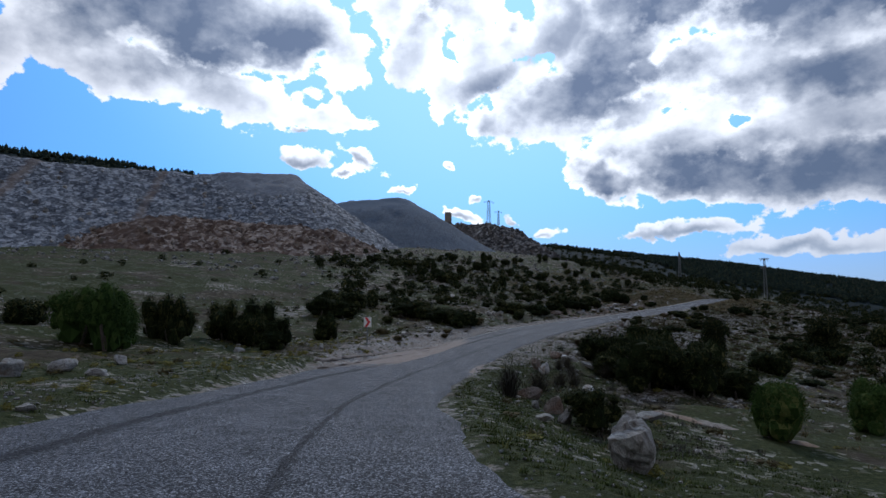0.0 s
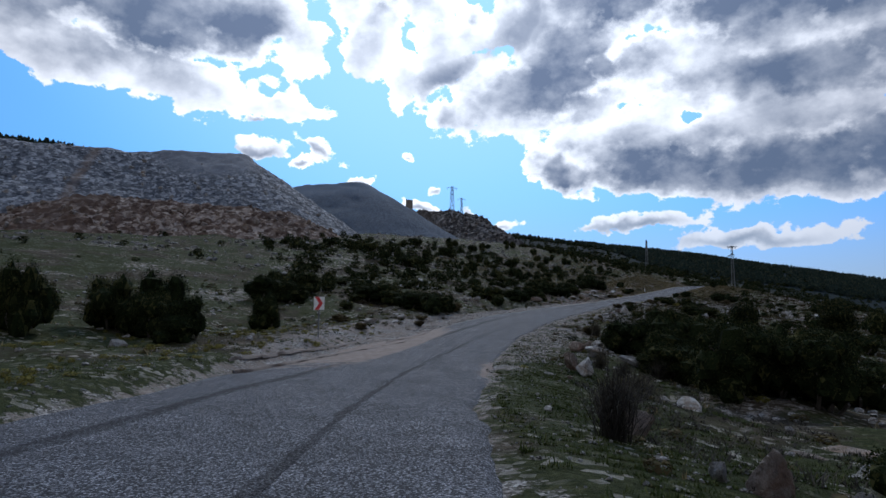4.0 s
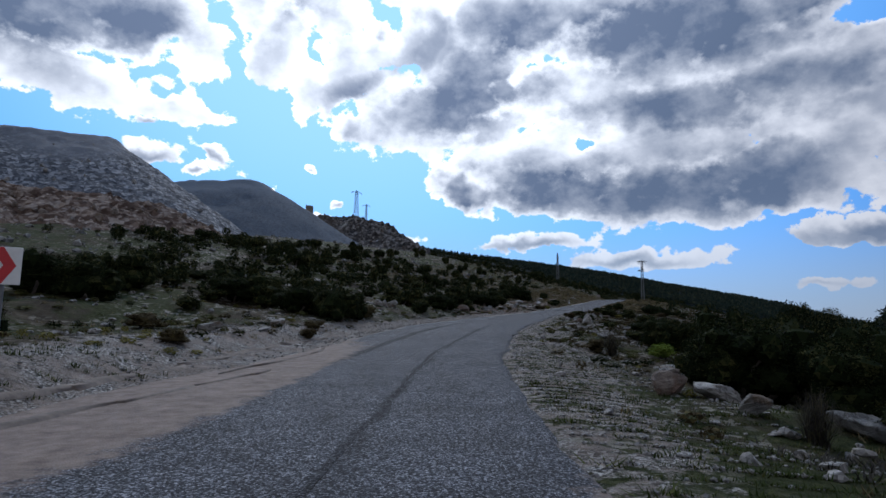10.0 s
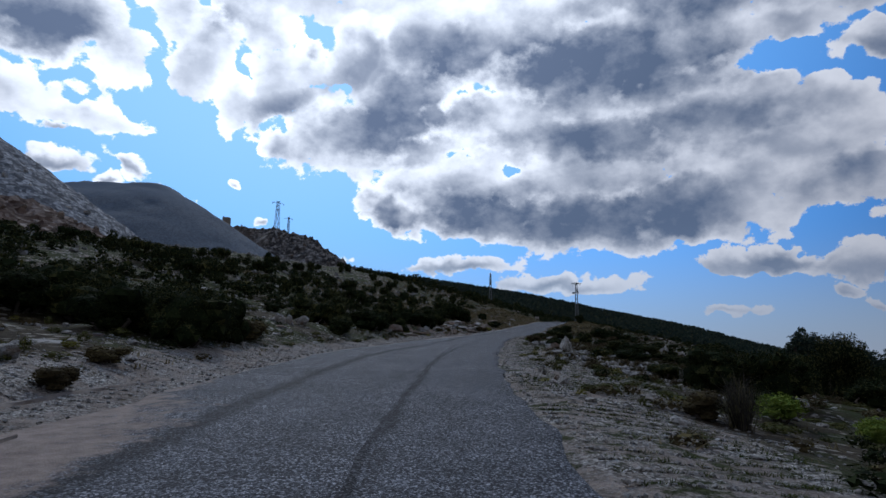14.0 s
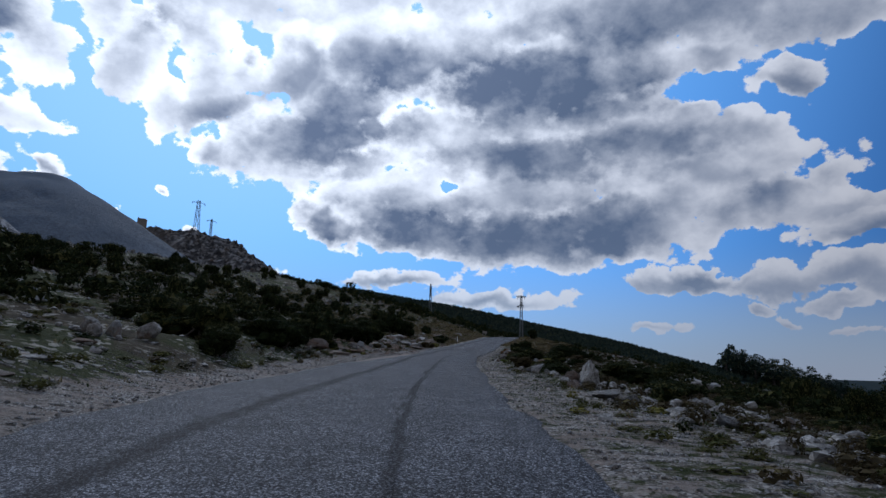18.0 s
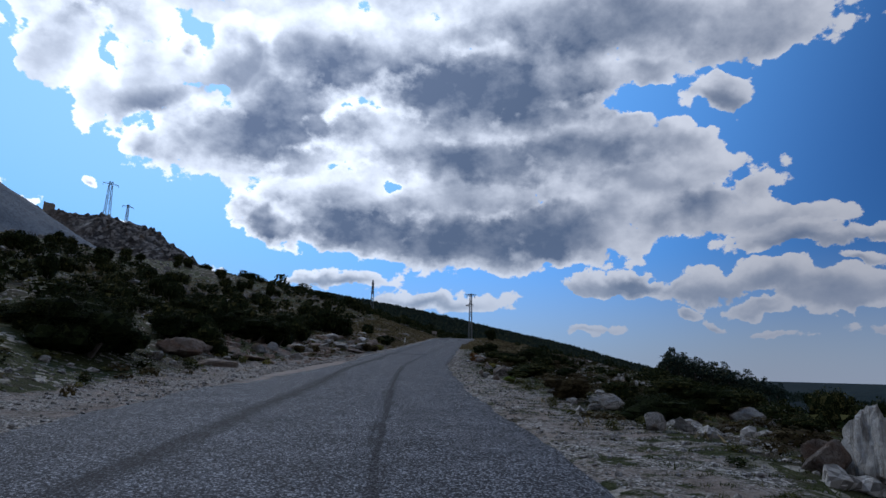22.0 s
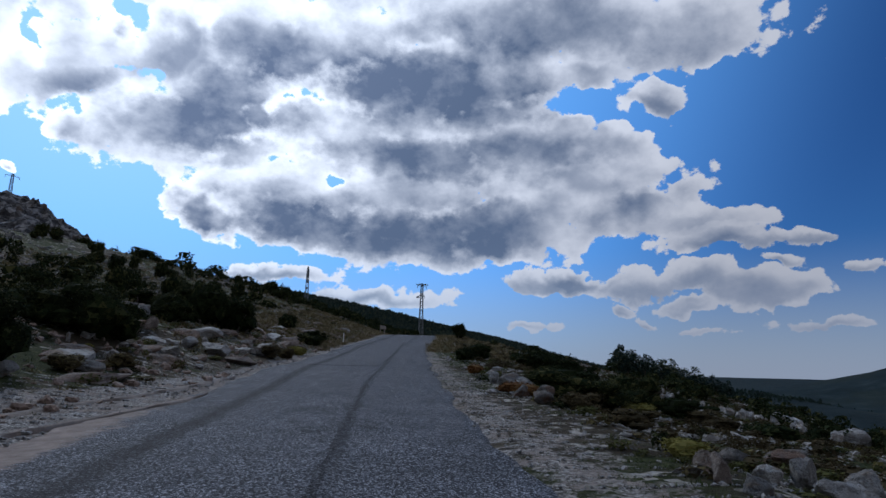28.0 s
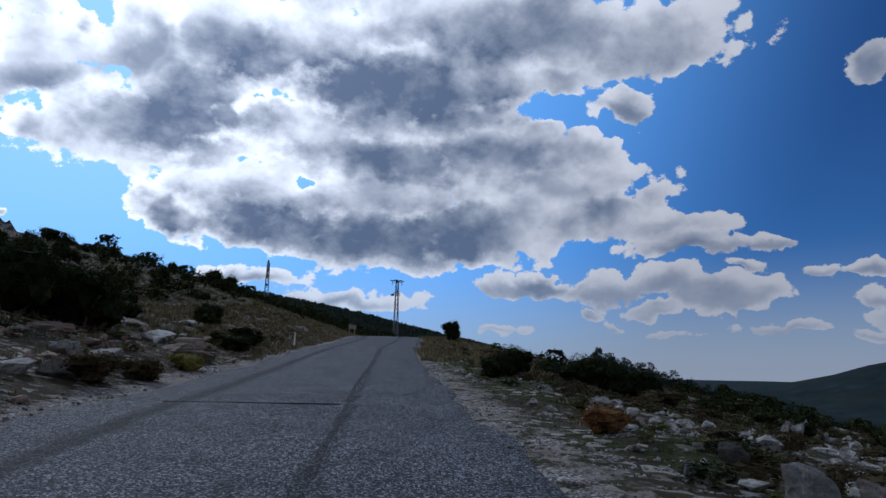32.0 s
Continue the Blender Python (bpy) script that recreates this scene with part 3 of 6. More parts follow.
def spline(points, step=0.5):
    p = np.array(points, float)
    p = np.vstack([2 * p[0] - p[1], p, 2 * p[-1] - p[-2]])
    out = []
    for i in range(1, len(p) - 2):
        n = max(2, int(np.linalg.norm(p[i + 1] - p[i]) / step))
        u = (np.arange(n) / n)[:, None]
        a, b, c, d = p[i - 1], p[i], p[i + 1], p[i + 2]
        out.append(0.5 * (2 * b + (c - a) * u + (2 * a - 5 * b + 4 * c - d) * u * u + (3 * b - a - 3 * c + d) * u ** 3))
    return np.vstack(out + [p[-2:-1]])


ROAD = spline(LINE)
_tan = np.gradient(ROAD[:, :2], axis=0)
_tan /= np.linalg.norm(_tan, axis=1)[:, None]
RIGHT = np.stack([_tan[:, 1], -_tan[:, 0]], 1)
ALONG = np.concatenate([[0], np.cumsum(np.linalg.norm(np.diff(ROAD[:, :2], axis=0), axis=1))])
ALONG -= ALONG[np.argmin(np.hypot(ROAD[:, 0], ROAD[:, 1]))]


def road_coords(x, y):
    """Distance along the road, offset to its right, and the road's height, for arrays of places."""
    x, y = np.asarray(x, float).ravel(), np.asarray(y, float).ravel()
    s, off, z = np.empty(len(x)), np.empty(len(x)), np.empty(len(x))
    for a in range(0, len(x), 4000):
        dx, dy = x[a:a + 4000, None] - ROAD[None, ::2, 0], y[a:a + 4000, None] - ROAD[None, ::2, 1]
        d = np.hypot(dx, dy)
        near = d.min(axis=1)[:, None]
        w = np.exp(-((d - near) / (0.35 + 0.12 * near)) ** 2)
        w /= w.sum(axis=1)[:, None]
        i = d.argmin(axis=1)
        side = dx[np.arange(len(i)), i] * RIGHT[::2][i, 0] + dy[np.arange(len(i)), i] * RIGHT[::2][i, 1]
        s[a:a + 4000] = (w * ALONG[None, ::2]).sum(axis=1)
        z[a:a + 4000] = (w * ROAD[None, ::2, 2]).sum(axis=1)
        off[a:a + 4000] = np.where(near[:, 0] < 3, side, np.sign(side) * near[:, 0])
    return s, off, z


# height above the road by offset, at four distances along it
OFFS = (-160, -100, -60, -37, -22, -14, -11, -9, -7.4, -6.2, -5, 2, 3, 4.5, 6, 8, 11, 20, 36, 48, 60, 100)
RISE = {
    0: (22, 12, 6.0, 3.0, 1.2, 0.4, 0.35, 0.15, 0.02, 0.0, 0, 0, -0.2, -0.75, -1.0, -1.3, -1.7, -2.6, -4.6, -6, -9, -16),
    42: (22, 13, 6.5, 3.6, 1.5, 0.55, 0.6, 0.7, 0.6, 0.06, 0, 0, -0.05, -0.25, -0.4, -0.75, -1.2, -2.0, -4.5, -6.5, -9, -18),
    80: (26, 17, 10, 5.8, 3.2, 1.75, 1.2, 0.6, 0.15, 0.02, 0, 0, -0.03, -0.05, -0.22, -0.6, -1.1, -2.6, -5.5, -8, -11, -22),
    110: (30, 21, 13, 7.1, 3.6, 1.8, 0.9, 0.3, 0.08, 0.0, 0, 0, -0.03, 0.0, -0.3, -0.7, -1.2, -2.8, -5.8, -8.2, -12, -24),
    150: (30, 21, 13, 7.1, 4.0, 2.3, 1.5, 1.0, 0.5, 0.08, 0, 0, -0.05, -0.1, -0.3, -0.7, -1.3, -3.0, -6.0, -8.4, -12, -24),
}
# the wider country: x, y, z
HILLS = [(-120, 120, 14), (-80, 150, 18), (-30, 167, 19), (0, 200, 23), (40, 215, 22.4), (64, 207, 17.2), (78, 192, 11.6),
         (-160, 60, 14), (-100, 250, 32), (0, 300, 40), (48, 270, 28), (0, 395, 61), (70, 380, 41), (100, 592, 70), (229, 576, 55),
         (324, 552, 43), (404, 547, 34), (520, 480, 2), (600, 510, -4), (690, 400, -22), (-270, 360, 100)]
HILLS += [(-220, 390, 100), (-175, 414, 98), (-420, 300, 98), (-60, 430, 76), (95, 168, 5.5), (112, 136, -2.2), (180, 120, -26), (150, 60, -26),
          (90, 40, -17), (60, -60, -12), (0, -120, 4), (-80, -60, 8), (190, 250, 2), (160, 330, 20), (260, 200, -34), (230, 400, 30)]
HILLS += [(1000, 500, -58), (1500, 900, -46), (1500, 430, 14), (2500, 1200, -48), (4800, 2500, -36), (4800, 800, -30), (4800, 4800, -40),
          (2500, 4800, -10), (0, 4800, 60), (-2500, 3000, 90), (-4800, 0, 60), (-4800, -4800, 20), (0, -4800, 0), (4800, -4800, -30),
          (1000, -600, -60), (300, -300, -40), (400, 1200, 40), (-300, 1000, 95)]
_h = np.array(HILLS, float)
_d = np.hypot(_h[:, None, 0] - _h[None, :, 0], _h[:, None, 1] - _h[None, :, 1])
_w = np.linalg.solve(-np.sqrt(_d ** 2 + 20 ** 2) + 2.0 * np.eye(len(_h)), _h[:, 2] - _h[:, 2].mean())


def bumps(x, y, size, seed):
    """Smooth waves of about that size, between -1 and 1."""
    rng = np.random.RandomState(seed)
    out = np.zeros_like(x)
    for k in range(7):
        a, f = rng.uniform(0, 6.283), rng.uniform(0.6, 1.7) * 6.283 / size
        out += np.sin(f * (x * math.cos(a) + y * math.sin(a)) + rng.uniform(0, 6.283) + 1.3 * np.sin(0.6 * f * (y * math.cos(a) - x * math.sin(a)) + k))
    return out / 4.2


def step01(v, a, b):
    u = np.clip((v - a) / (b - a), 0, 1)
    return u * u * (3 - 2 * u)


def ground_at(x, y, rough=True):
    """Heights of the ground for arrays of places."""
    x, y = np.asarray(x, float).ravel(), np.asarray(y, float).ravel()
    s, off, zr = road_coords(x, y)
    keys = sorted(RISE)
    rise = np.zeros(len(x))
    for a, b in zip(keys, keys[1:]):
        u = step01(s, a, b)
        m = (s >= a if a > keys[0] else s > -1e9) & (s < b if b < keys[-1] else s < 1e9)
        rise[m] = ((1 - u) * np.interp(off, OFFS, RISE[a]) + u * np.interp(off, OFFS, RISE[b]))[m]
    far = np.zeros(len(x))
    for (hx, hy, _), w in zip(HILLS, _w):
        far -= w * np.sqrt((x - hx) ** 2 + (y - hy) ** 2 + 400)
    far += _h[:, 2].mean()
    # the hill across the valley
    far += 46 * np.exp(-((x - 1460) / 240) ** 2 - ((y - 300) / 190) ** 2)
    k = np.maximum(step01(np.abs(off), 40, 85), step01(s, 172, 200) * step01(np.abs(off), 6, 30))
    z = (zr + rise) * (1 - k) + far * k
    if rough:
        verge = np.maximum(step01(off, 2.2, 6.0), step01(-off, 7.0, 12.0))
        z = z + verge * (0.07 * bumps(x, y, 5.2, 1) + 0.22 * bumps(x, y, 9, 2) + 0.04 * bumps(x, y, 3.6, 3))
        z = z + step01(np.abs(off), 30, 90) * (0.5 * bumps(x, y, 24, 4)) + step01(np.abs(off), 200, 600) * (4 * bumps(x, y, 260, 5) + 1.2 * bumps(x, y, 70, 6))
    return z


def ground(x, y):
    return float(ground_at([x], [y])[0])


def at(s, off):
    """The place at a distance along the road and an offset to its right."""
    i = int(np.argmin(np.abs(ALONG - s)))
    x, y = ROAD[i, :2] + RIGHT[i] * off
    return float(x), float(y)


# ---- terrain end ----

# ---- building helpers ----


def mesh_of(name, verts, faces, mats, smooth=False, colours=None):
    me = bpy.data.meshes.new(name)
    me.from_pydata([tuple(v) for v in verts], [], [tuple(int(i) for i in f) for f in faces])
    for m in (mats if isinstance(mats, (list, tuple)) else [mats]):
        me.materials.append(m)
    if smooth:
        me.polygons.foreach_set("use_smooth", [True] * len(me.polygons))
    for key, values in (colours or {}).items():
        a = me.color_attributes.new(key, "FLOAT_COLOR", "POINT")
        full = np.ones((len(me.vertices), 4), np.float32)
        full[:, :values.shape[1]] = values
        a.data.foreach_set("color", full.ravel())
    me.update()
    return me


def part(name, data, parent, label=""):
    """Links a mesh as one object under a thing."""
    ob = new(name, data)
    ob.parent = parent
    if label:
        ob["label"] = label
    return ob


def quads_mesh(name, quads, mat):
    """A mesh of loose quads from an n x 4 x 3 array."""
    q = np.asarray(quads, np.float32)
    n = len(q)
    me = bpy.data.meshes.new(name)
    me.vertices.add(4 * n)
    me.loops.add(4 * n)
    me.polygons.add(n)
    me.vertices.foreach_set("co", q.reshape(-1))
    me.loops.foreach_set("vertex_index", np.arange(4 * n, dtype=np.int32))
    me.polygons.foreach_set("loop_start", np.arange(0, 4 * n, 4, dtype=np.int32))
    me.materials.append(mat)
    me.update(calc_edges=True)
    return me


def mixed_mesh(name, quads, tris, mat):
    """Loose quads and triangles in one mesh."""
    q, t = np.asarray(quads, np.float32), np.asarray(tris, np.float32)
    nq, nt = len(q), len(t)
    me = bpy.data.meshes.new(name)
    me.vertices.add(4 * nq + 3 * nt)
    me.loops.add(4 * nq + 3 * nt)
    me.polygons.add(nq + nt)
    me.vertices.foreach_set("co", np.concatenate([q.reshape(-1), t.reshape(-1)]))
    me.loops.foreach_set("vertex_index", np.arange(4 * nq + 3 * nt, dtype=np.int32))
    me.polygons.foreach_set("loop_start", np.concatenate([np.arange(nq) * 4, 4 * nq + np.arange(nt) * 3]).astype(np.int32))
    me.materials.append(mat)
    me.update(calc_edges=True)
    return me


_ball = bmesh.new()
bmesh.ops.create_icosphere(_ball, subdivisions=2, radius=1.0)
BALL = np.array([[tuple(v.co) for v in f.verts] for f in _ball.faces])
_ball.free()


def dense_core(rng, lumps, k=0.74):
    """The thick inner twigs of a bush: ragged solids inside its leaves."""
    out = []
    for x, y, z, r, h in lumps:
        b = BALL * np.array([r * k, r * k, h * k])
        b = b * (1 + 0.16 * np.sin(9 * BALL[..., :1] + 7 * BALL[..., 1:2] + rng.uniform(0, 6)) + 0.12 * np.sin(13 * BALL[..., 2:] + rng.uniform(0, 6)))
        b = b + np.array([x, y, z])
        b[..., 2] = np.maximum(b[..., 2], 0.0)
        out.append(b)
    return np.vstack(out)


def tris_mesh(name, tris, mat):
    q = np.asarray(tris, np.float32)
    n = len(q)
    me = bpy.data.meshes.new(name)
    me.vertices.add(3 * n)
    me.loops.add(3 * n)
    me.polygons.add(n)
    me.vertices.foreach_set("co", q.reshape(-1))
    me.loops.foreach_set("vertex_index", np.arange(3 * n, dtype=np.int32))
    me.polygons.foreach_set("loop_start", np.arange(0, 3 * n, 3, dtype=np.int32))
    me.materials.append(mat)
    me.update(calc_edges=True)
    return me


def bar(bm, a, b, w, d=None):
    """A square bar from a to b in a bmesh."""
    a, b, d = Vector(a), Vector(b), d or w
    q = (b - a).to_track_quat("Z", "Y").to_matrix()
    ring = [[bm.verts.new(p + q @ Vector((sx * w / 2, sy * d / 2, 0))) for sx, sy in ((-1, -1), (1, -1), (1, 1), (-1, 1))] for p in (a, b)]
    for i in range(4):
        j = (i + 1) % 4
        bm.faces.new((ring[0][i], ring[0][j], ring[1][j], ring[1][i]))
    bm.faces.new(ring[0][::-1])
    bm.faces.new(ring[1])


def from_bm(name, bm, mat, bevel=0.0):
    if bevel:
        bmesh.ops.bevel(bm, geom=bm.edges[:], offset=bevel, segments=1, affect="EDGES")
    me = bpy.data.meshes.new(name)
    bm.to_mesh(me)
    bm.free()
    me.materials.append(mat)
    return me


def empty(name, x, y, z, turn=0.0):
    ob = new(name)
    ob.empty_display_size = 0.2
    ob.matrix_world = pose(x, y, z, 0, 0, turn)
    return ob


# ---- ground ----
def lines(lo, hi, step, reach):
    inner = np.arange(lo, hi + step / 2, step)
    out, a, d = [], hi, step
    while a < reach:
        d *= 1.22
        a += d
        out.append(a)
    low, a, d = [], lo, step
    while a > -reach:
        d *= 1.22
        a -= d
        low.append(a)
    return np.concatenate([low[::-1], inner, out])


def left_edge(s):
    return np.interp(s, (-30, 10, 30, 40, 50, 62, 75, 90, 100, 118, 128, 145, 165, 190), (-6.6, -7.0, -6.9, -6.0, -4.9, -5.2, -5.8, -5.2, -4.8, -4.9, -5.6, -5.3, -5.3, -5.2))


def right_edge(s):
    return np.interp(s, (-30, 5, 20, 30, 50, 70, 85, 110, 150, 190), (1.7, 1.6, 1.4, 1.75, 2.05, 2.4, 2.3, 1.9, 2.1, 2.1))


def build_ground():
    xs, ys = lines(-34, 96, 0.62, 4800), lines(-12, 186, 0.62, 4800)
    gx, gy = np.meshgrid(xs, ys)
    x, y = gx.ravel(), gy.ravel()
    z = ground_at(x, y)
    s, off, zr = road_coords(x, y)
    under = step01(off, left_edge(s) - 0.35, left_edge(s) + 0.5) * step01(-off, -right_edge(s) - 0.25, -right_edge(s) + 0.5)
    under *= (s < 215) & (s > -33)
    z = z - 0.13 * under
    zone = np.zeros((len(x), 3), np.float32)
    wide = np.interp(s, (0, 30, 40, 50, 70, 80, 95, 115, 125, 150), (-0.4, -0.2, 2.6, 4.0, 2.3, 1.8, 2.5, 3.2, 0.9, 0.5))
    leftv = 1 - step01(-off + left_edge(s), wide - 0.7, wide + 0.9)
    rwide = np.interp(s, (0, 25, 32, 42, 60, 80, 100, 125, 150), (-0.35, -0.2, 0.4, 2.2, 3.8, 2.2, 1.4, 0.8, 0.6))
    rightv = 1 - step01(off - right_edge(s), rwide - 0.4, rwide + 1.3)
    zone[:, 0] = np.where(off < 0, 0.82 * leftv, 0.60 * rightv) * (s > -40) * (s < 220)
    zone[:, 0] = np.maximum(zone[:, 0], 0.48 * step01(bumps(x, y, 17, 8), 0.25, 0.75) * step01(np.abs(off), 6, 10) * (1 - step01(np.abs(off), 60, 140)))
    pasture = step01(-x - 10 - 0.28 * (y - 77), 0, 8) * step01(y, 45, 60) * (1 - step01(y, 165, 190))
    # greener strip beside the road at the start, drier uphill
    zone[:, 1] = np.clip(0.5 + 0.35 * bumps(x, y, 14, 9) + 0.35 * (1 - step01(s, 20, 45)) * (np.abs(off) < 14) + 0.08 * (off < -14) + 0.05 * pasture, 0, 1)
    zone[:, 2] = np.clip(0.4 + 0.6 * step01(s, 40, 90) + 0.3 * bumps(x, y, 21, 10), 0, 1) * (1 - step01(np.hypot(x, y), 300, 500)) * (1 - 0.8 * pasture)
    # where the far heath lies, whose colour has haze painted in
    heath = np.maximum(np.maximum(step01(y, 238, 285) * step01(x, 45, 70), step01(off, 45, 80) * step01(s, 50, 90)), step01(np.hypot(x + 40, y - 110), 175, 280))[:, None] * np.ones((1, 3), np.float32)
    n, k = len(xs), len(ys)
    i = np.arange(n * k).reshape(k, n)
    faces = np.stack([i[:-1, :-1], i[:-1, 1:], i[1:, 1:], i[1:, :-1]], -1).reshape(-1, 4)
    me = bpy.data.meshes.new("ground")
    me.vertices.add(len(x))
    me.loops.add(4 * len(faces))
    me.polygons.add(len(faces))
    me.vertices.foreach_set("co", np.stack([x, y, z], 1).astype(np.float32).ravel())
    me.loops.foreach_set("vertex_index", faces.astype(np.int32).ravel())
    me.polygons.foreach_set("loop_start", np.arange(0, 4 * len(faces), 4, dtype=np.int32))
    me.polygons.foreach_set("use_smooth", np.ones(len(faces), bool))
    me.materials.append(GROUND)
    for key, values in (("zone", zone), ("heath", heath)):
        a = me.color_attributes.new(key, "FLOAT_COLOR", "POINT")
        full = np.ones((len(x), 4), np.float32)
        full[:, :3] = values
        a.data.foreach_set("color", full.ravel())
    me.update(calc_edges=True)
    tagged(new("ground", me), "stony hillside soil with dry grass and pale gravel verges", "ground", kind="structure")


def build_road():
    rng = np.random.RandomState(5)
    keep = (ALONG > -32) & (ALONG < 214)
    line, right, along = ROAD[keep], RIGHT[keep], ALONG[keep]
    n = len(line)
    rag = np.convolve(rng.normal(0, 0.5, n + 6), np.ones(5) / 5, "valid")[:n] * 0.55
    rag2 = np.convolve(rng.normal(0, 0.5, n + 6), np.ones(5) / 5, "valid")[:n] * 0.45
    lo, hi = left_edge(along) + rag, right_edge(along) + rag2
    frac = np.concatenate([[0], np.linspace(0.02, 0.98, 31), [1]])
    verts, wear = [], []
    for f in frac:
        off = lo + (hi - lo) * f
        drop = -0.10 if f in (0, 1) else 0.0
        crown = 0.035 * (1 - ((f - 0.5) * 2) ** 2) + 0.012 * np.sin(along * 0.9 + f * 9)
        p = line[:, :2] + right * off[:, None]
        verts.append(np.column_stack([p, line[:, 2] + drop + crown]))
        track = np.interp(along, (0, 25, 36, 50, 70, 95, 120, 130, 160), (-4.95, -4.7, -3.6, -2.8, -3.1, -2.4, -3.3, -3.9, -3.6))
        dark = 0.78 * np.exp(-((off - track) / 0.36) ** 2) + 0.8 * np.exp(-((off - np.interp(along, (0, 17, 28, 40, 60, 98, 110, 125, 150), (-0.95, -1.25, -1.1, -0.5, -0.1, -0.2, -0.5, -0.6, -0.2))) / 0.17) ** 2)
        junction = np.exp(-((along - 43.5) / 11) ** 2) * step01(-off, 1.9, 3.7) * 1.15 + np.exp(-((along - 106) / 9) ** 2) * step01(-off, 3.2, 4.6)
        edge = 0.35 * np.exp(-np.abs(off - hi) / 0.22) + 0.45 * np.exp(-np.abs(off - lo) / 0.6)
        edge = edge + 0.55 * np.exp(-((along - 33) / 5) ** 2) * step01(off, 0.7, 1.7)
        wear.append(np.column_stack([dark, np.clip(junction + edge, 0, 1), np.zeros(n)]))
    verts, wear = np.vstack(verts), np.vstack(wear)
    k = len(frac)
    i = np.arange(n * k).reshape(k, n)
    faces = np.stack([i[:-1, :-1], i[1:, :-1], i[1:, 1:], i[:-1, 1:]], -1).reshape(-1, 4)
    me = mesh_of("road", verts, faces, ASPHALT, True, {"wear": wear})
    road = tagged(new("road", me), "worn grey chip-seal country road with tar seams and ragged edges", "road", kind="structure")

    def seam(a, b, off, width, label):
        m = (along >= a) & (along <= b)
        c, r, s = line[m], right[m], along[m]
        o = np.interp(s, *off) + 0.025 * np.sin(s * 0.45) + 0.012 * np.sin(s * 2.3)
        w = width * (1 + 0.10 * np.sin(s * 1.7) + 0.10 * np.sin(s * 4.1) + 0.08 * np.sin(s * 9.7))
        f = (o - left_edge(s)) / (right_edge(s) - left_edge(s))
        h = c[:, 2] + 0.035 * (1 - ((f - 0.5) * 2) ** 2) + 0.012 * np.sin(s * 0.9 + f * 9)
        v = np.vstack([np.column_stack([c[:, :2] + r * (o + d * w / 2)[:, None], h + e]) for d, e in ((-1, 0.004), (-0.8, 0.005), (0.8, 0.005), (1, 0.004))])
        q = len(c)
        j = np.arange(4 * q).reshape(4, q)
        fs = np.stack([j[:-1, :-1], j[1:, :-1], j[1:, 1:], j[:-1, 1:]], -1).reshape(-1, 4)
        part("tar_seam", mesh_of("tar_seam", v, fs, TAR, True), road, label)

    seam(-10, 34, ((0, 8, 17, 28, 40), (-0.95, -1.05, -1.25, -1.0, -0.8)), 0.11, "dark tar joint along the lane")
    seam(34, 98, ((34, 40, 50, 60, 75, 98), (-0.9, -0.5, -0.4, -0.1, -0.1, -0.2)), 0.10, "dark tar joint along the lane")
    seam(98, 200, ((98, 108, 125, 140, 150, 200), (-0.2, -0.5, -0.6, -0.5, -0.2, -0.3)), 0.10, "dark tar joint along the lane")
    # one joint across the left lane
    bm = bmesh.new()
    i = int(np.argmin(np.abs(along - 132.5)))
    for q in range(7):
        o0, o1 = -4.2 + q * 0.5, -4.2 + (q + 1) * 0.5 + 0.02
        a = Vector((*(line[i, :2] + right[i] * o0), line[i, 2] + 0.036))
        b = Vector((*(line[i, :2] + right[i] * o1), line[i, 2] + 0.036))
        bar(bm, a, b, 0.09, 0.012)
    part("tar_seam", from_bm("tar_seam_cross", bm, TAR), road, "tar joint across the left lane")


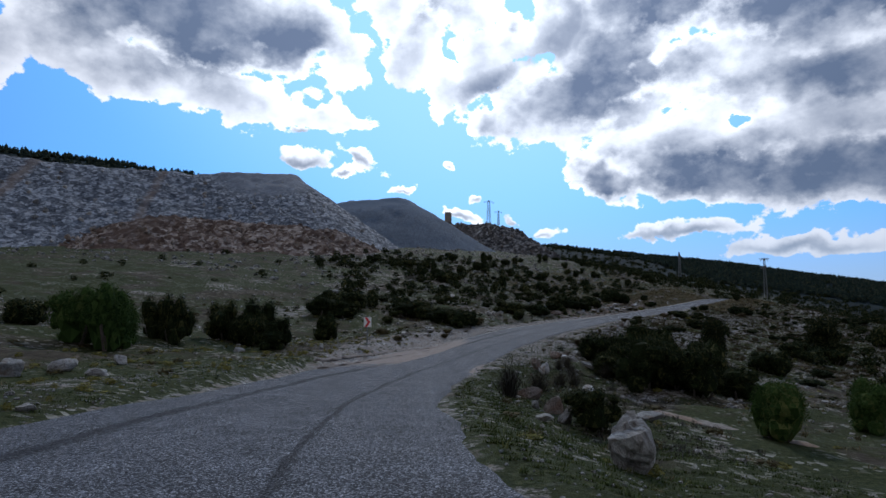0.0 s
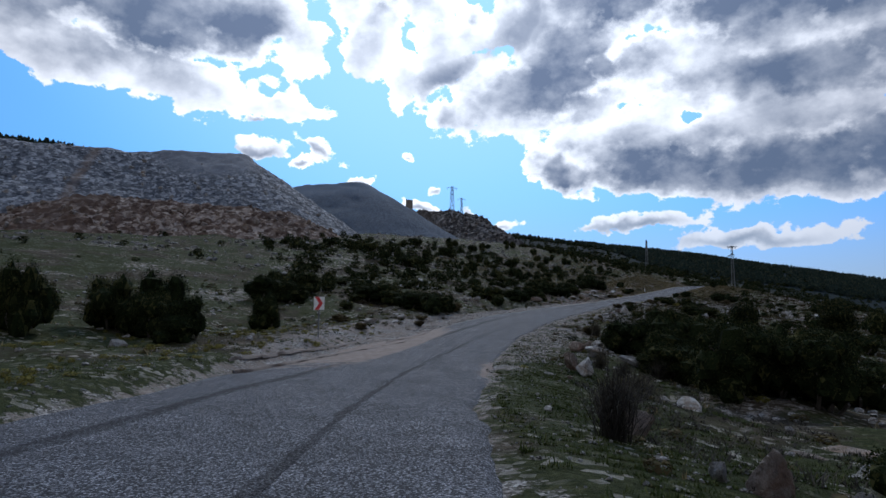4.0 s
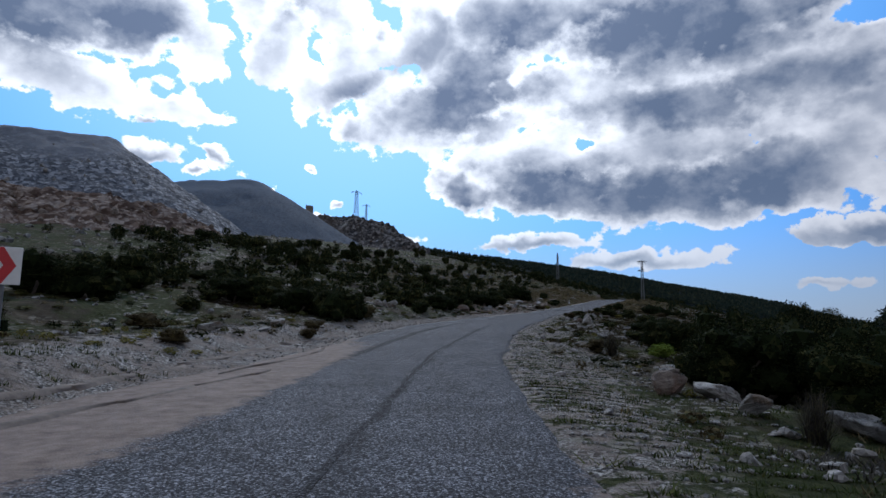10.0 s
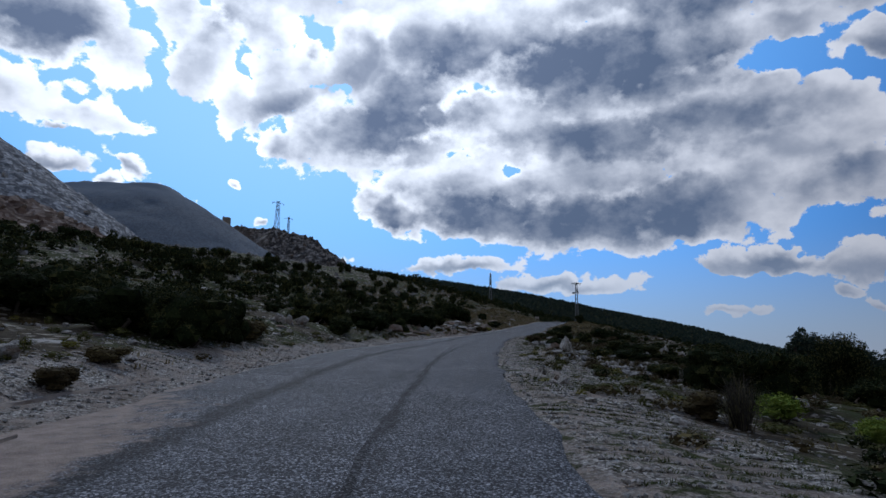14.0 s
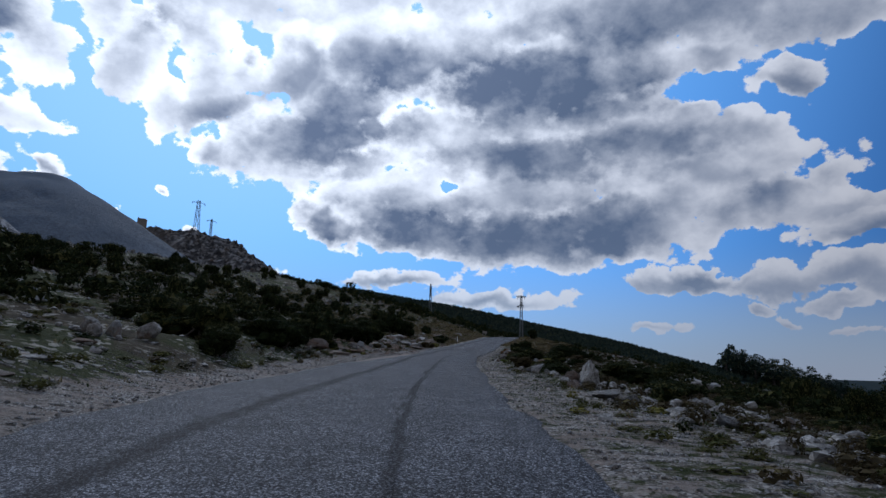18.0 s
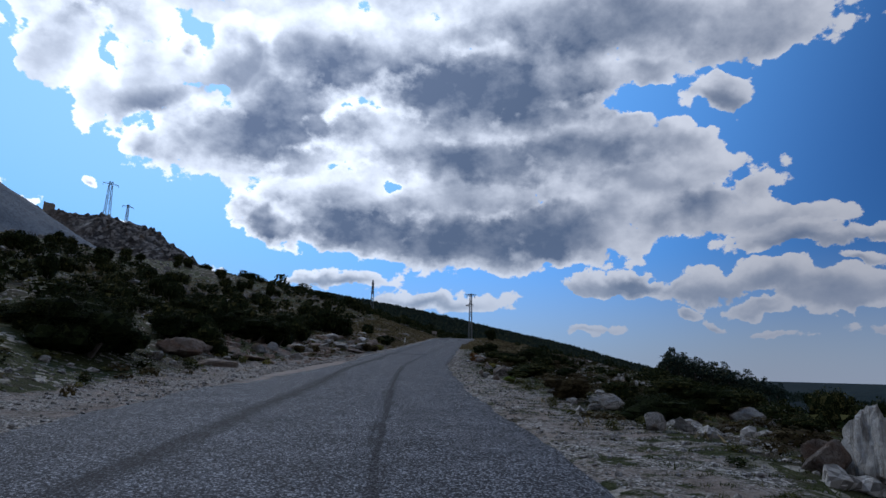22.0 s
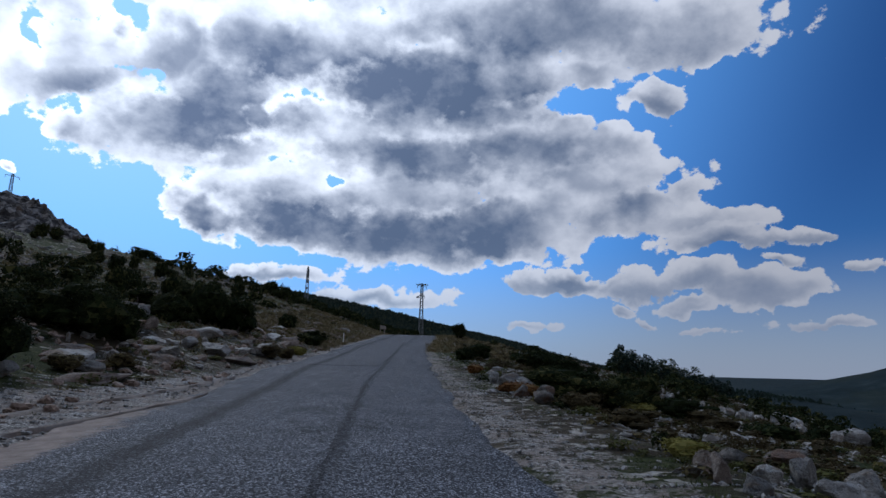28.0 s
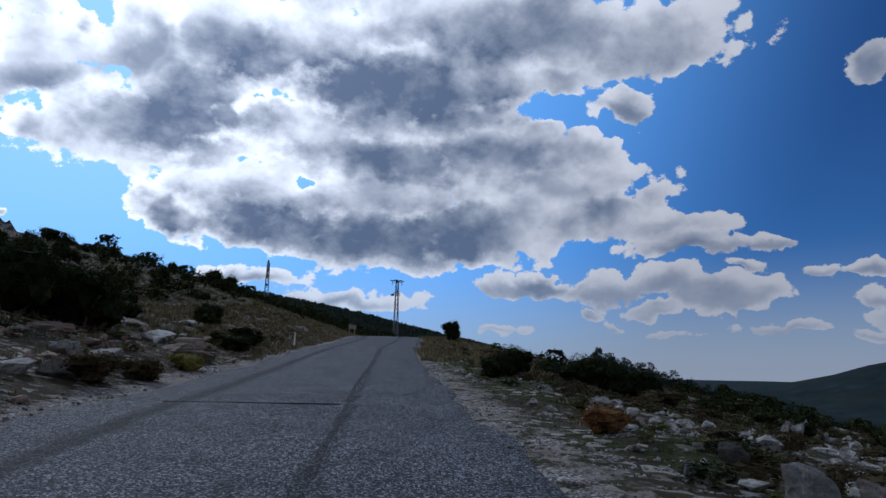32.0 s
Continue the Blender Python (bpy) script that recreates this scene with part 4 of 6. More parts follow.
# ---- quarry tips ----
def tip(name, crest, slope, mat, box, step, label, rough, flat=4.0, stripes=(), fine_top=0.0, floor_sink=2.0, group="", blocks=0, smooth_at=None):
    """A tipped heap: a height field that falls from its crest line at the angle of repose."""
    x0, x1, y0, y1 = box
    xs, ys = np.arange(x0, x1, step), np.arange(y0, y1, step)
    gx, gy = np.meshgrid(xs, ys)
    x, y = gx.ravel(), gy.ravel()
    c = np.array(crest, float)
    best = np.full(len(x), -1e9)
    for a, b in zip(c[:-1], c[1:]):
        d = b[:2] - a[:2]
        u = np.clip(((x - a[0]) * d[0] + (y - a[1]) * d[1]) / (d @ d), 0, 1)
        r = np.hypot(x - a[0] - u * d[0], y - a[1] - u * d[1])
        h = a[2] + u * (b[2] - a[2]) - slope * np.maximum(0, r - flat)
        best = np.maximum(best, h)
    g = ground_at(x, y, False)
    wav = 1.2 * bumps(x, y, 34, 31) + 0.7 * bumps(x, y, 13, 32) + 0.35 * bumps(x, y, 6, 33)
    rng = np.random.RandomState(9)
    jag = rng.normal(0, 1, len(x)) * rough
    top = c[:, 2].max()
    best = best + wav * min(1.0, 0.35 + rough) + jag
    z = np.maximum(best, g - floor_sink)
    keep = best > g - floor_sink - 1.0
    zone = np.zeros((len(x), 3), np.float32)
    for sx, sw in stripes:
        zone[:, 0] = np.maximum(zone[:, 0], 0.75 * np.exp(-((x - sx + 0.25 * (y - y0)) / sw) ** 2))
    zone[:, 1] = np.clip(fine_top * step01(best, top - 16, top - 3), 0, 1)
    if smooth_at:
        away = np.hypot(x - smooth_at[0], y - smooth_at[1])
        zone[:, 1] = np.maximum(zone[:, 1], 0.9 * (1 - step01(away, 0.45 * smooth_at[2], smooth_at[2])))
    n, k = len(xs), len(ys)
    i = np.arange(n * k).reshape(k, n)
    faces = np.stack([i[:-1, :-1], i[:-1, 1:], i[1:, 1:], i[1:, :-1]], -1).reshape(-1, 4)
    faces = faces[keep[faces].any(axis=1)]
    used = np.unique(faces)
    remap = np.zeros(n * k, int)
    remap[used] = np.arange(len(used))
    me = mesh_of(name, np.column_stack([x, y, z])[used], remap[faces], mat, rough < 0.2, {"zone": zone[used]})
    ob = new(name, me)
    tagged(ob, label, "spoil heap", group)
    # single blocks that lie on the face towards the road
    face = np.flatnonzero((best > g + 0.5) & (best < top - 3) & (y < y0 + 0.62 * (y1 - y0)))
    for j in rng.choice(face, blocks, replace=False) if blocks else ():
        size = rng.uniform(0.9, 2.2)
        b = part("block", ROCKS[("white", "grey", "white")[rng.randint(3)] if mat is SPOIL else "redrock" if mat is RED_SPOIL else "darkrock"][rng.randint(6)], ob)
        b.matrix_world = pose(float(x[j]), float(y[j]), float(z[j]) - 0.3 * size, rng.uniform(-30, 30), rng.uniform(-30, 30), rng.uniform(0, 360)) @ Matrix.Diagonal((size, size * 0.8, size * 0.8, 1))
    return ob


# ---- plants ----
def leaf_quads(rng, centres, size, up=0.3):
    n = len(centres)
    d = rng.normal(0, 1, (n, 3))
    d[:, 2] += up
    d /= np.linalg.norm(d, axis=1)[:, None]
    e = np.cross(d, rng.normal(0, 1, (n, 3)))
    e /= np.linalg.norm(e, axis=1)[:, None] + 1e-9
    s = size * rng.uniform(0.6, 1.4, (n, 1))
    a, b = d * s, e * s * 0.42
    return np.stack([centres - a * 0.5, centres + b * 0.5, centres + a * 0.5, centres - b * 0.5], 1)


def crown_points(rng, n, lumps, flat=0.0):
    """Points crowded near the skins of lumps: rows of x, y, z, radius, height."""
    w = np.array([l[3] ** 2 for l in lumps])
    pick = rng.choice(len(lumps), n, p=w / w.sum())
    L = np.array(lumps)[pick]
    d = rng.normal(0, 1, (n, 3))
    d[:, 2] = np.abs(d[:, 2]) - 0.25
    d /= np.linalg.norm(d, axis=1)[:, None]
    r = rng.uniform(0.35, 1.0, (n, 1)) ** 0.45
    p = L[:, :3] + d * r * np.column_stack([L[:, 3], L[:, 3], L[:, 4]])
    p += 0.024 * np.clip(rng.normal(0, 1, (n, 3)), -1.6, 1.6)
    p[:, 2] = np.maximum(p[:, 2], 0.03 + 0.04 * rng.rand(n))
    return p


def limbs(rng, tips, base, thick, name):
    bm = bmesh.new()
    for tip_at in tips:
        a = Vector(base) + Vector((rng.normal(0, 0.05), rng.normal(0, 0.05), -0.15))
        m = a.lerp(Vector(tip_at), 0.5) + Vector((rng.normal(0, 0.08), rng.normal(0, 0.08), 0.1))
        bar(bm, a, m, thick)
        bar(bm, m, tip_at, thick * 0.55)
    return from_bm(name, bm, BARK)


def shrub_meshes(kind, seed, leaves, size, lump_n, spread=0.55):
    """Foliage and stems of a unit shrub, one metre wide and one metre high."""
    rng = np.random.RandomState(seed)
    lumps = [(0, 0, 0.40, 0.38, 0.46)]
    for _ in range(lump_n):
        a, r = rng.uniform(0, 6.283), rng.uniform(0.12, 0.36)
        k = rng.uniform(0.10, 0.24)
        lumps.append((r * math.cos(a), r * math.sin(a), rng.uniform(0.15, 0.80 - 0.5 * r), k, k * rng.uniform(0.8, 1.5)))
    p = crown_points(rng, leaves, lumps)
    foliage = mixed_mesh(kind + "_foliage", leaf_quads(rng, p, size), dense_core(rng, lumps) if kind not in ("tree", "euphorbia") else dense_core(rng, lumps, 0.5 if kind == "tree" else 0.6), LEAF[kind])
    stems = limbs(rng, [l[:3] for l in lumps[1:8]], (0, 0, 0), 0.035, kind + "_stems")
    return foliage, stems


def twig_meshes(kind, seed, twigs, width):
    """A leafless or wiry cushion of thin stems."""
    rng = np.random.RandomState(seed)
    quads = []
    for _ in range(twigs):
        a, lean = rng.uniform(0, 6.283), rng.uniform(0.05, 0.9)
        out = np.array([math.cos(a), math.sin(a), 0]) * lean * 0.5
        p = np.array([rng.normal(0, 0.06), rng.normal(0, 0.06), 0.0])
        q = p + out * 0.5 + [0, 0, rng.uniform(0.3, 0.6) * (1.15 - 0.5 * lean)]
        e = p + out * rng.uniform(0.8, 1.0) + [0, 0, rng.uniform(0.55, 1.0) * (1.1 - 0.6 * lean)]
        e += rng.normal(0, 0.06, 3)
        side = np.array([-math.sin(a), math.cos(a), 0]) * width
        quads.append([p - side, p + side, q + side * 0.7, q - side * 0.7])
        quads.append([q - side * 0.7, q + side * 0.7, e + side * 0.2, e - side * 0.2])
        for _ in range(3):
            f = q + (e - q) * rng.uniform(0, 0.8)
            g = f + rng.normal(0, 0.1, 3) + [0, 0, 0.05]
            quads.append([f - side * 0.5, f + side * 0.5, g + side * 0.2, g - side * 0.2])
    return quads_mesh(kind + "_twigs", np.array(quads), LEAF[kind])


SHRUB_LABEL = {
    "dark": "dense dark evergreen scrub-oak bush on the stony slope", "green": "bright green leafy bush beside the road",
    "tree": "dark juniper tree with a ragged crown", "euphorbia": "low rounded yellow-green spurge cushion on gravel",
    "dry": "leafless grey-brown dry bush on the verge", "brown": "low brownish thorny cushion bush", "rust": "small russet bush among rocks",
    "yellow": "low yellowing bush beside the road"}
SHRUB = {
    "dark": [(shrub_meshes("dark", 11 + i, 12000, 0.027, 15)) for i in range(4)],
    "green": [(shrub_meshes("green", 31 + i, 11000, 0.028, 14)) for i in range(2)],
    "tree": [(shrub_meshes("tree", 41 + i, 15000, 0.034, 24)) for i in range(2)],
    "euphorbia": [(shrub_meshes("euphorbia", 51, 1500, 0.08, 7))],
    "rust": [(shrub_meshes("rust", 61, 1100, 0.08, 7))],
    "yellow": [(shrub_meshes("yellow", 71, 1200, 0.08, 7))],
    "brown": [(shrub_meshes("brown", 81 + i, 1300, 0.075, 8)) for i in range(2)],
}
SCRUB = [(shrub_meshes("dark", 21 + i, 1500, 0.062, 10)) for i in range(4)]
TWIGS = [twig_meshes("dry", 91 + i, 260, 0.006) for i in range(2)]
shrub_rng = np.random.RandomState(77)


def shrub(kind, x, y, width, height, pick=None, whole=False):
    """One bush, or where the mass is wide, several that grow into each other."""
    if width > 2.6 and kind != "tree" and not whole:
        n = min(5, int(math.ceil((width / 2.0) ** 1.3)))
        for i in range(n):
            a = 6.283 * (i + shrub_rng.uniform(0, 0.7)) / n
            r = width * (0.30 if i else 0.08)
            shrub(kind, x + r * math.cos(a), y + r * math.sin(a) * 0.8, min(3.2, width * shrub_rng.uniform(0.55, 0.75)), height * shrub_rng.uniform(0.65, 1.0), None, True)
        return
    s_at, off_at, _ = road_coords([x], [y])
    if kind == "dark" and abs(off_at[0]) > 24:
        pick = SCRUB
    z = ground(x, y) - 0.06 * height
    turn = shrub_rng.uniform(0, 360)
    ob = empty({"tree": "juniper_tree", "dry": "dry_bush"}.get(kind, "bush"), x, y, z, turn)
    ob.scale = (width * shrub_rng.uniform(0.95, 1.2), width * shrub_rng.uniform(0.85, 1.1), height)
    tagged(ob, SHRUB_LABEL[kind], "tree" if kind == "tree" else "bush", "bushes on the slope" if kind != "tree" else "trees below the road")
    if kind == "dry":
        part("twig_crown", TWIGS[shrub_rng.randint(2)], ob)
    else:
        foliage, stems = (pick or SHRUB[kind])[shrub_rng.randint(len(pick or SHRUB[kind]))]
        part("foliage", foliage, ob)
        part("trunk" if kind == "tree" else "stem", stems, ob, "gnarled brown wood")
    return ob


# ---- rocks ----
def rock_mesh(seed, mat, planes=14, peak=0.0, strata=0.25):
    """A weathered block: a ball cut by planes, its edges worn round, then bedded, pitted and roughened."""
    rng = np.random.RandomState(seed)
    bm = bmesh.new()
    bmesh.ops.create_icosphere(bm, subdivisions=4, radius=1.0)
    d = np.array([tuple(v.co) for v in bm.verts])
    cut = rng.normal(0, 1, (planes, 3))
    cut /= np.linalg.norm(cut, axis=1)[:, None]
    reach = rng.uniform(0.32, 0.72, planes)
    r = (np.sum((np.maximum(d @ cut.T, 0) / reach) ** 44, axis=1) + 0.02) ** (-1 / 44)
    q = d * r[:, None]
    bed = np.array([0.35, 0.2, 0.9]) if strata < 0.5 else np.array([0.85, 0.45, 0.25])
    bed /= np.linalg.norm(bed)
    level = q @ bed
    for i, v in enumerate(bm.verts):
        a = Vector(q[i])
        rough = 0.06 * noise.fractal(a * 1.7 + Vector((seed, 0, 0)), 0.9, 2.1, 5) + 0.05 * (0.5 - abs(noise.noise(a * 4.1 + Vector((0, seed, 0)))))
        ledge = 0.07 * strata * (math.sin(17 * level[i] + 3 * noise.noise(a * 1.3)) + 0.6 * math.sin(41 * level[i] + 4 * noise.noise(a * 2.0)))
        q[i] = q[i] + d[i] * (rough + ledge)
    q[:, :2] *= (1 - peak * np.clip((q[:, 2] + 0.4) / 1.4, 0, 1))[:, None]
    wid, low, high = np.abs(q[:, :2]).max(), q[:, 2].min(), q[:, 2].max()
    for v, a in zip(bm.verts, q):
        v.co = (a[0] / (2 * wid), a[1] / (2 * wid), (a[2] - low) / (high - low))
    return from_bm("rock", bm, mat)


def banded(name):
    """Pale stone with dark, wavy seams that stand upright."""
    m, t, p = material(name)
    pos = t.nodes.new("ShaderNodeTexCoord").outputs["Object"]
    turn = t.nodes.new("ShaderNodeMapping")
    turn.inputs["Rotation"].default_value = (0.2, 0.45, 0.5)
    link(t, pos, turn.inputs["Vector"])
    turn.inputs["Scale"].default_value = (9.0, 1.3, 1.0)
    seam = noise_out(t, 1.0, 8, 0.68, turn.outputs[0])
    c = ramp(t, noise_out(t, 4.0, 8, 0.7, pos), [(0.3, (0.24, 0.225, 0.205)), (0.5, (0.40, 0.385, 0.36)), (0.72, (0.56, 0.55, 0.53))])
    c = mix(t, ramp(t, seam, [(0.36, 0.9), (0.50, 0.0)]), c, (0.10, 0.082, 0.066))
    c = mix(t, ramp(t, noise_out(t, 2.1, 6, 0.7, pos), [(0.58, 0.0), (0.66, 0.7)]), c, (0.21, 0.16, 0.12))
    link(t, c, p.inputs["Base Color"])
    p.inputs["Roughness"].default_value = 0.9
    p.inputs["Specular IOR Level"].default_value = 0.2
    bump(t, p, calc(t, "ADD", calc(t, "MULTIPLY", seam, 2.0), noise_out(t, 12, 8, 0.7, pos)), 1.0, 0.09)
    return m


BANDED = banded("banded_pale_limestone")
ROCKS = {k: [rock_mesh(100 + 17 * j + i, ROCK[k], 7 + i) for i in range(6)] for j, k in enumerate(ROCK)}
PEAKS = [rock_mesh(300 + i, BANDED, 9, 0.35, 0.9) for i in range(3)]
ROCK_LABEL = {"white": "pale limestone boulder lying on the verge", "grey": "grey weathered limestone rock", "brown": "rust-stained brown limestone boulder",
              "darkrock": "dark weathered rock block beside the road", "redrock": "reddish bedrock outcrop in the road cutting"}
rock_rng = np.random.RandomState(55)


def rock(kind, x, y, width, height, sink=0.25, shape=None, turn=None):
    width, height = width * 0.86, height * 0.86
    h = height * (1 + sink)
    z = ground(x, y) - h * sink
    ob = new("boulder" if width > 0.5 else "stone", shape or ROCKS[kind][rock_rng.randint(6)])
    ob.matrix_world = pose(x, y, z, rock_rng.uniform(-9, 9), rock_rng.uniform(-9, 9), rock_rng.uniform(0, 360) if turn is None else turn) @ Matrix.Diagonal((width * 1.08, width * rock_rng.uniform(0.75, 1.05), h, 1))
    tagged(ob, ROCK_LABEL[kind], "rock", "rocks along the road")
    return ob


# ---- what nobody could count ----
def free_of_road(x, y, margin):
    s, off, _ = road_coords(x, y)
    return (off < left_edge(s) - margin) | (off > right_edge(s) + margin)


def scatter_places(seed, n, s0, s1, o0, o1, margin, patch=0.0, size=9, pseed=21):
    rng = np.random.RandomState(seed)
    s, off = rng.uniform(s0, s1, n), rng.uniform(o0, o1, n)
    i = np.clip(np.searchsorted(ALONG, s), 0, len(ALONG) - 1)
    x, y = ROAD[i, 0] + RIGHT[i, 0] * off, ROAD[i, 1] + RIGHT[i, 1] * off
    keep = free_of_road(x, y, margin) & (bumps(x, y, size, pseed) > patch * 2 - 1 + rng.uniform(-0.4, 0.4, n))
    return x[keep], y[keep]


def placed(template, x, y, z, width, height, turn):
    """Copies of a template of faces (n x k x 3), each turned, sized and moved."""
    c, s = np.cos(turn), np.sin(turn)
    t = template[None]
    px = (t[..., 0] * c[:, None, None] - t[..., 1] * s[:, None, None]) * width[:, None, None] + x[:, None, None]
    py = (t[..., 0] * s[:, None, None] + t[..., 1] * c[:, None, None]) * width[:, None, None] + y[:, None, None]
    pz = t[..., 2] * height[:, None, None] + z[:, None, None]
    return np.stack([px, py, pz], -1).reshape(-1, template.shape[1], 3)


def scrub_template(seed, leaves, size):
    rng = np.random.RandomState(seed)
    lumps = [(0, 0, 0.35, 0.36, 0.45)] + [(rng.uniform(-0.3, 0.3), rng.uniform(-0.3, 0.3), rng.uniform(0.2, 0.6), rng.uniform(0.12, 0.24), rng.uniform(0.15, 0.3)) for _ in range(6)]
    q = leaf_quads(rng, crown_points(rng, leaves, lumps), size)
    core = dense_core(rng, lumps[:1], 0.85)[::3]
    return np.concatenate([q, np.concatenate([core, core[:, 2:]], 1)])


def stuff(name, mesh, label, category):
    return tagged(new(name, mesh), label, category, kind="stuff")


def far_scrub():
    rng = np.random.RandomState(3)
    sets = [scatter_places(301, 1900, 60, 205, -62, -18, 2.0, 0.50, 8, 22), scatter_places(302, 1200, 70, 215, -150, -55, 3, 0.50, 12, 23),
            scatter_places(303, 420, 0, 75, -110, -24, 3, 0.62, 14, 24), scatter_places(304, 1500, 70, 215, 26, 80, 3, 0.42, 10, 25),
            scatter_places(305, 260, -10, 75, 24, 80, 3, 0.45, 12, 26), scatter_places(306, 700, 150, 260, -60, 120, 5, 0.4, 12, 27)]
    x, y = np.concatenate([a for a, _ in sets]), np.concatenate([b for _, b in sets])
    fx, fy = rng.uniform(48, 270, 3000), 185 + 315 * rng.rand(3000) ** 1.4
    x, y = np.concatenate([x, fx]), np.concatenate([y, fy])
    # nothing grows on the tips
    clear = ~((x < 48) & (y > 205 - 0.5 * (x + 30)) & (x > -300) & (y > 150))
    # and little on the pasture below them
    clear &= ~((x < -14 - 0.28 * (y - 77)) & (y > 52) & (y < 165) & (rng.rand(len(x)) < 0.92))
    x, y = x[clear], y[clear]
    w = 0.6 + 2.4 * rng.rand(len(x)) ** 1.8
    w = w * np.where(y > 200, 1.5, 1.0)
    h = w * rng.uniform(0.5, 0.85, len(x))
    z = ground_at(x, y) - 0.08
    pick = rng.randint(0, 5, len(x))
    faces = [placed(scrub_template(400 + k, 140, 0.13), x[pick == k], y[pick == k], z[pick == k], w[pick == k], h[pick == k], rng.uniform(0, 6.28, (pick == k).sum())) for k in range(5)]
    stuff("hillside_scrub", quads_mesh("hillside_scrub", np.vstack(faces), LEAF["dark"]), "dark evergreen scrub covering the stony hillside", "scrub")


def low_plants():
    """Cushions, dry grass and herbs on the verges and between the stones."""
    rng = np.random.RandomState(4)
    for name, kind, seed, n, s0, s1, o0, o1, margin, patch, wide, tall, label in (
            ("thorn_cushions", "brown", 501, 1500, 0, 200, -34, 30, 1.3, 0.45, (0.3, 0.9), (0.15, 0.4), "low brownish cushions of thorny herbs"),
            ("green_cushions", "yellow", 502, 520, 10, 200, -26, 28, 1.0, 0.5, (0.25, 0.7), (0.12, 0.35), "small yellow-green herb cushions"),
            ("verge_herbs", "yellow", 505, 420, 4, 48, -16, -6.6, 0.4, 0.4, (0.2, 0.6), (0.1, 0.3), "yellow-green herbs along the verge"),
            ("slope_cushions", "brown", 504, 4200, 66, 205, 4.5, 44, 2.6, 0.3, (0.3, 1.2), (0.2, 0.55), "brownish low scrub on the slope below the road"),
            ("olive_cushions", "olive", 506, 3600, 56, 205, 3.6, 34, 1.4, 0.25, (0.25, 0.9), (0.10, 0.32), "low olive-green herbs and heath below the road"),
            ("bank_cushions", "olive", 507, 1500, 50, 205, -30, -7, 1.6, 0.4, (0.3, 1.0), (0.12, 0.4), "low olive-green herbs on the stony bank"),
            ("heath_cushions", "dark", 503, 1300, 40, 205, -30, 40, 1.8, 0.4, (0.35, 1.1), (0.2, 0.5), "small dark heath plants between stones")):
        x, y = scatter_places(seed, n, s0, s1, o0, o1, margin, patch, 6, seed)
        z = ground_at(x, y) - 0.03
        w, h = rng.uniform(*wide, len(x)), rng.uniform(*tall, len(x))
        f = placed(scrub_template(seed + 7, 190, 0.10), x, y, z, w, h, rng.uniform(0, 6.28, len(x)))
        stuff(name, quads_mesh(name, f, LEAF[kind]), label, "plants")
    for name, kind, seed, n, s0, s1, o0, o1, margin, patch, tall, label in (
            ("verge_grass", "grass", 511, 14000, -4, 44, -16, 9, 0.15, 0.40, (0.04, 0.15), "short green grass along the verge"),
            ("rank_grass", "grass", 519, 6000, 10, 38, 2.6, 10, 0.5, 0.42, (0.04, 0.13), "rank dark green grass on the bank below the road"),
            ("dead_grass", "dry", 520, 1600, 14, 40, 4.5, 11, 1.6, 0.45, (0.08, 0.20), "grey-brown dead stalks on the bank below the road"),
            ("edge_grass", "grass", 514, 15000, -4, 62, 1.7, 5.2, 0.25, 0.40, (0.03, 0.09), "short green grass growing over the road edge"),
            ("edge_grass", "grass", 515, 14000, 62, 150, 2.6, 9.0, 0.7, 0.50, (0.03, 0.085), "short green grass on the gravel verge"),
            # the sun patch on the crest is given by straw-coloured blades
            ("crest_grass", "straw", 516, 5000, 146, 196, -16, -5.5, 0.3, 0.25, (0.12, 0.40), "straw grass on the crest of the cutting, coloured as if sunlit"),
            ("crest_grass", "straw", 517, 3500, 150, 198, 2.4, 12, 0.2, 0.3, (0.12, 0.40), "straw grass at the road edge, coloured as if sunlit"),
            ("shoulder_grass", "straw", 518, 9000, 128, 215, -48, -8, 0.5, 0.35, (0.12, 0.38), "ochre dry grass over the shoulder of the hill"),
            ("slope_grass", "grass", 512, 7000, 40, 190, -16, 14, 1.0, 0.55, (0.05, 0.15), "patches of green grass between stones"),
            ("dry_grass", "straw", 513, 7000, 0, 200, -30, 26, 1.2, 0.5, (0.08, 0.25), "thin straw-coloured dry grass")):
        blades = []
        for _ in range(9):
            a, lean = rng.uniform(0, 6.283), rng.uniform(0.1, 0.75)
            b = np.array([rng.normal(0, 0.25), rng.normal(0, 0.25), 0])
            side = np.array([-math.sin(a), math.cos(a), 0]) * 0.05
            blades.append([b - side, b + side, b + np.array([math.cos(a) * lean, math.sin(a) * lean, rng.uniform(0.6, 1.0)])])
        x, y = scatter_places(seed, n, s0, s1, o0, o1, margin, patch, 5, seed)
        z = ground_at(x, y) - 0.02
        h = rng.uniform(*tall, len(x))
        f = placed(np.array(blades), x, y, z, h * rng.uniform(1.4, 2.6, len(x)), h, rng.uniform(0, 6.28, len(x)))
        stuff(name, tris_mesh(name, f, LEAF[kind]), label, "grass")


def stone_template(seed, level=1):
    rng = np.random.RandomState(seed)
    bm = bmesh.new()
    bmesh.ops.create_icosphere(bm, subdivisions=level, radius=0.5)
    v = np.array([tuple(q.co) for q in bm.verts])
    f = np.array([[q.index for q in p.verts] for p in bm.faces])
    bm.free()
    for _ in range(5):
        d = rng.normal(0, 1, 3)
        d /= np.linalg.norm(d)
        k = np.maximum(v @ d - rng.uniform(0.18, 0.36), 0)
        v = v - k[:, None] * d
    v += rng.normal(0, 0.03 / level, v.shape)
    return v[f]


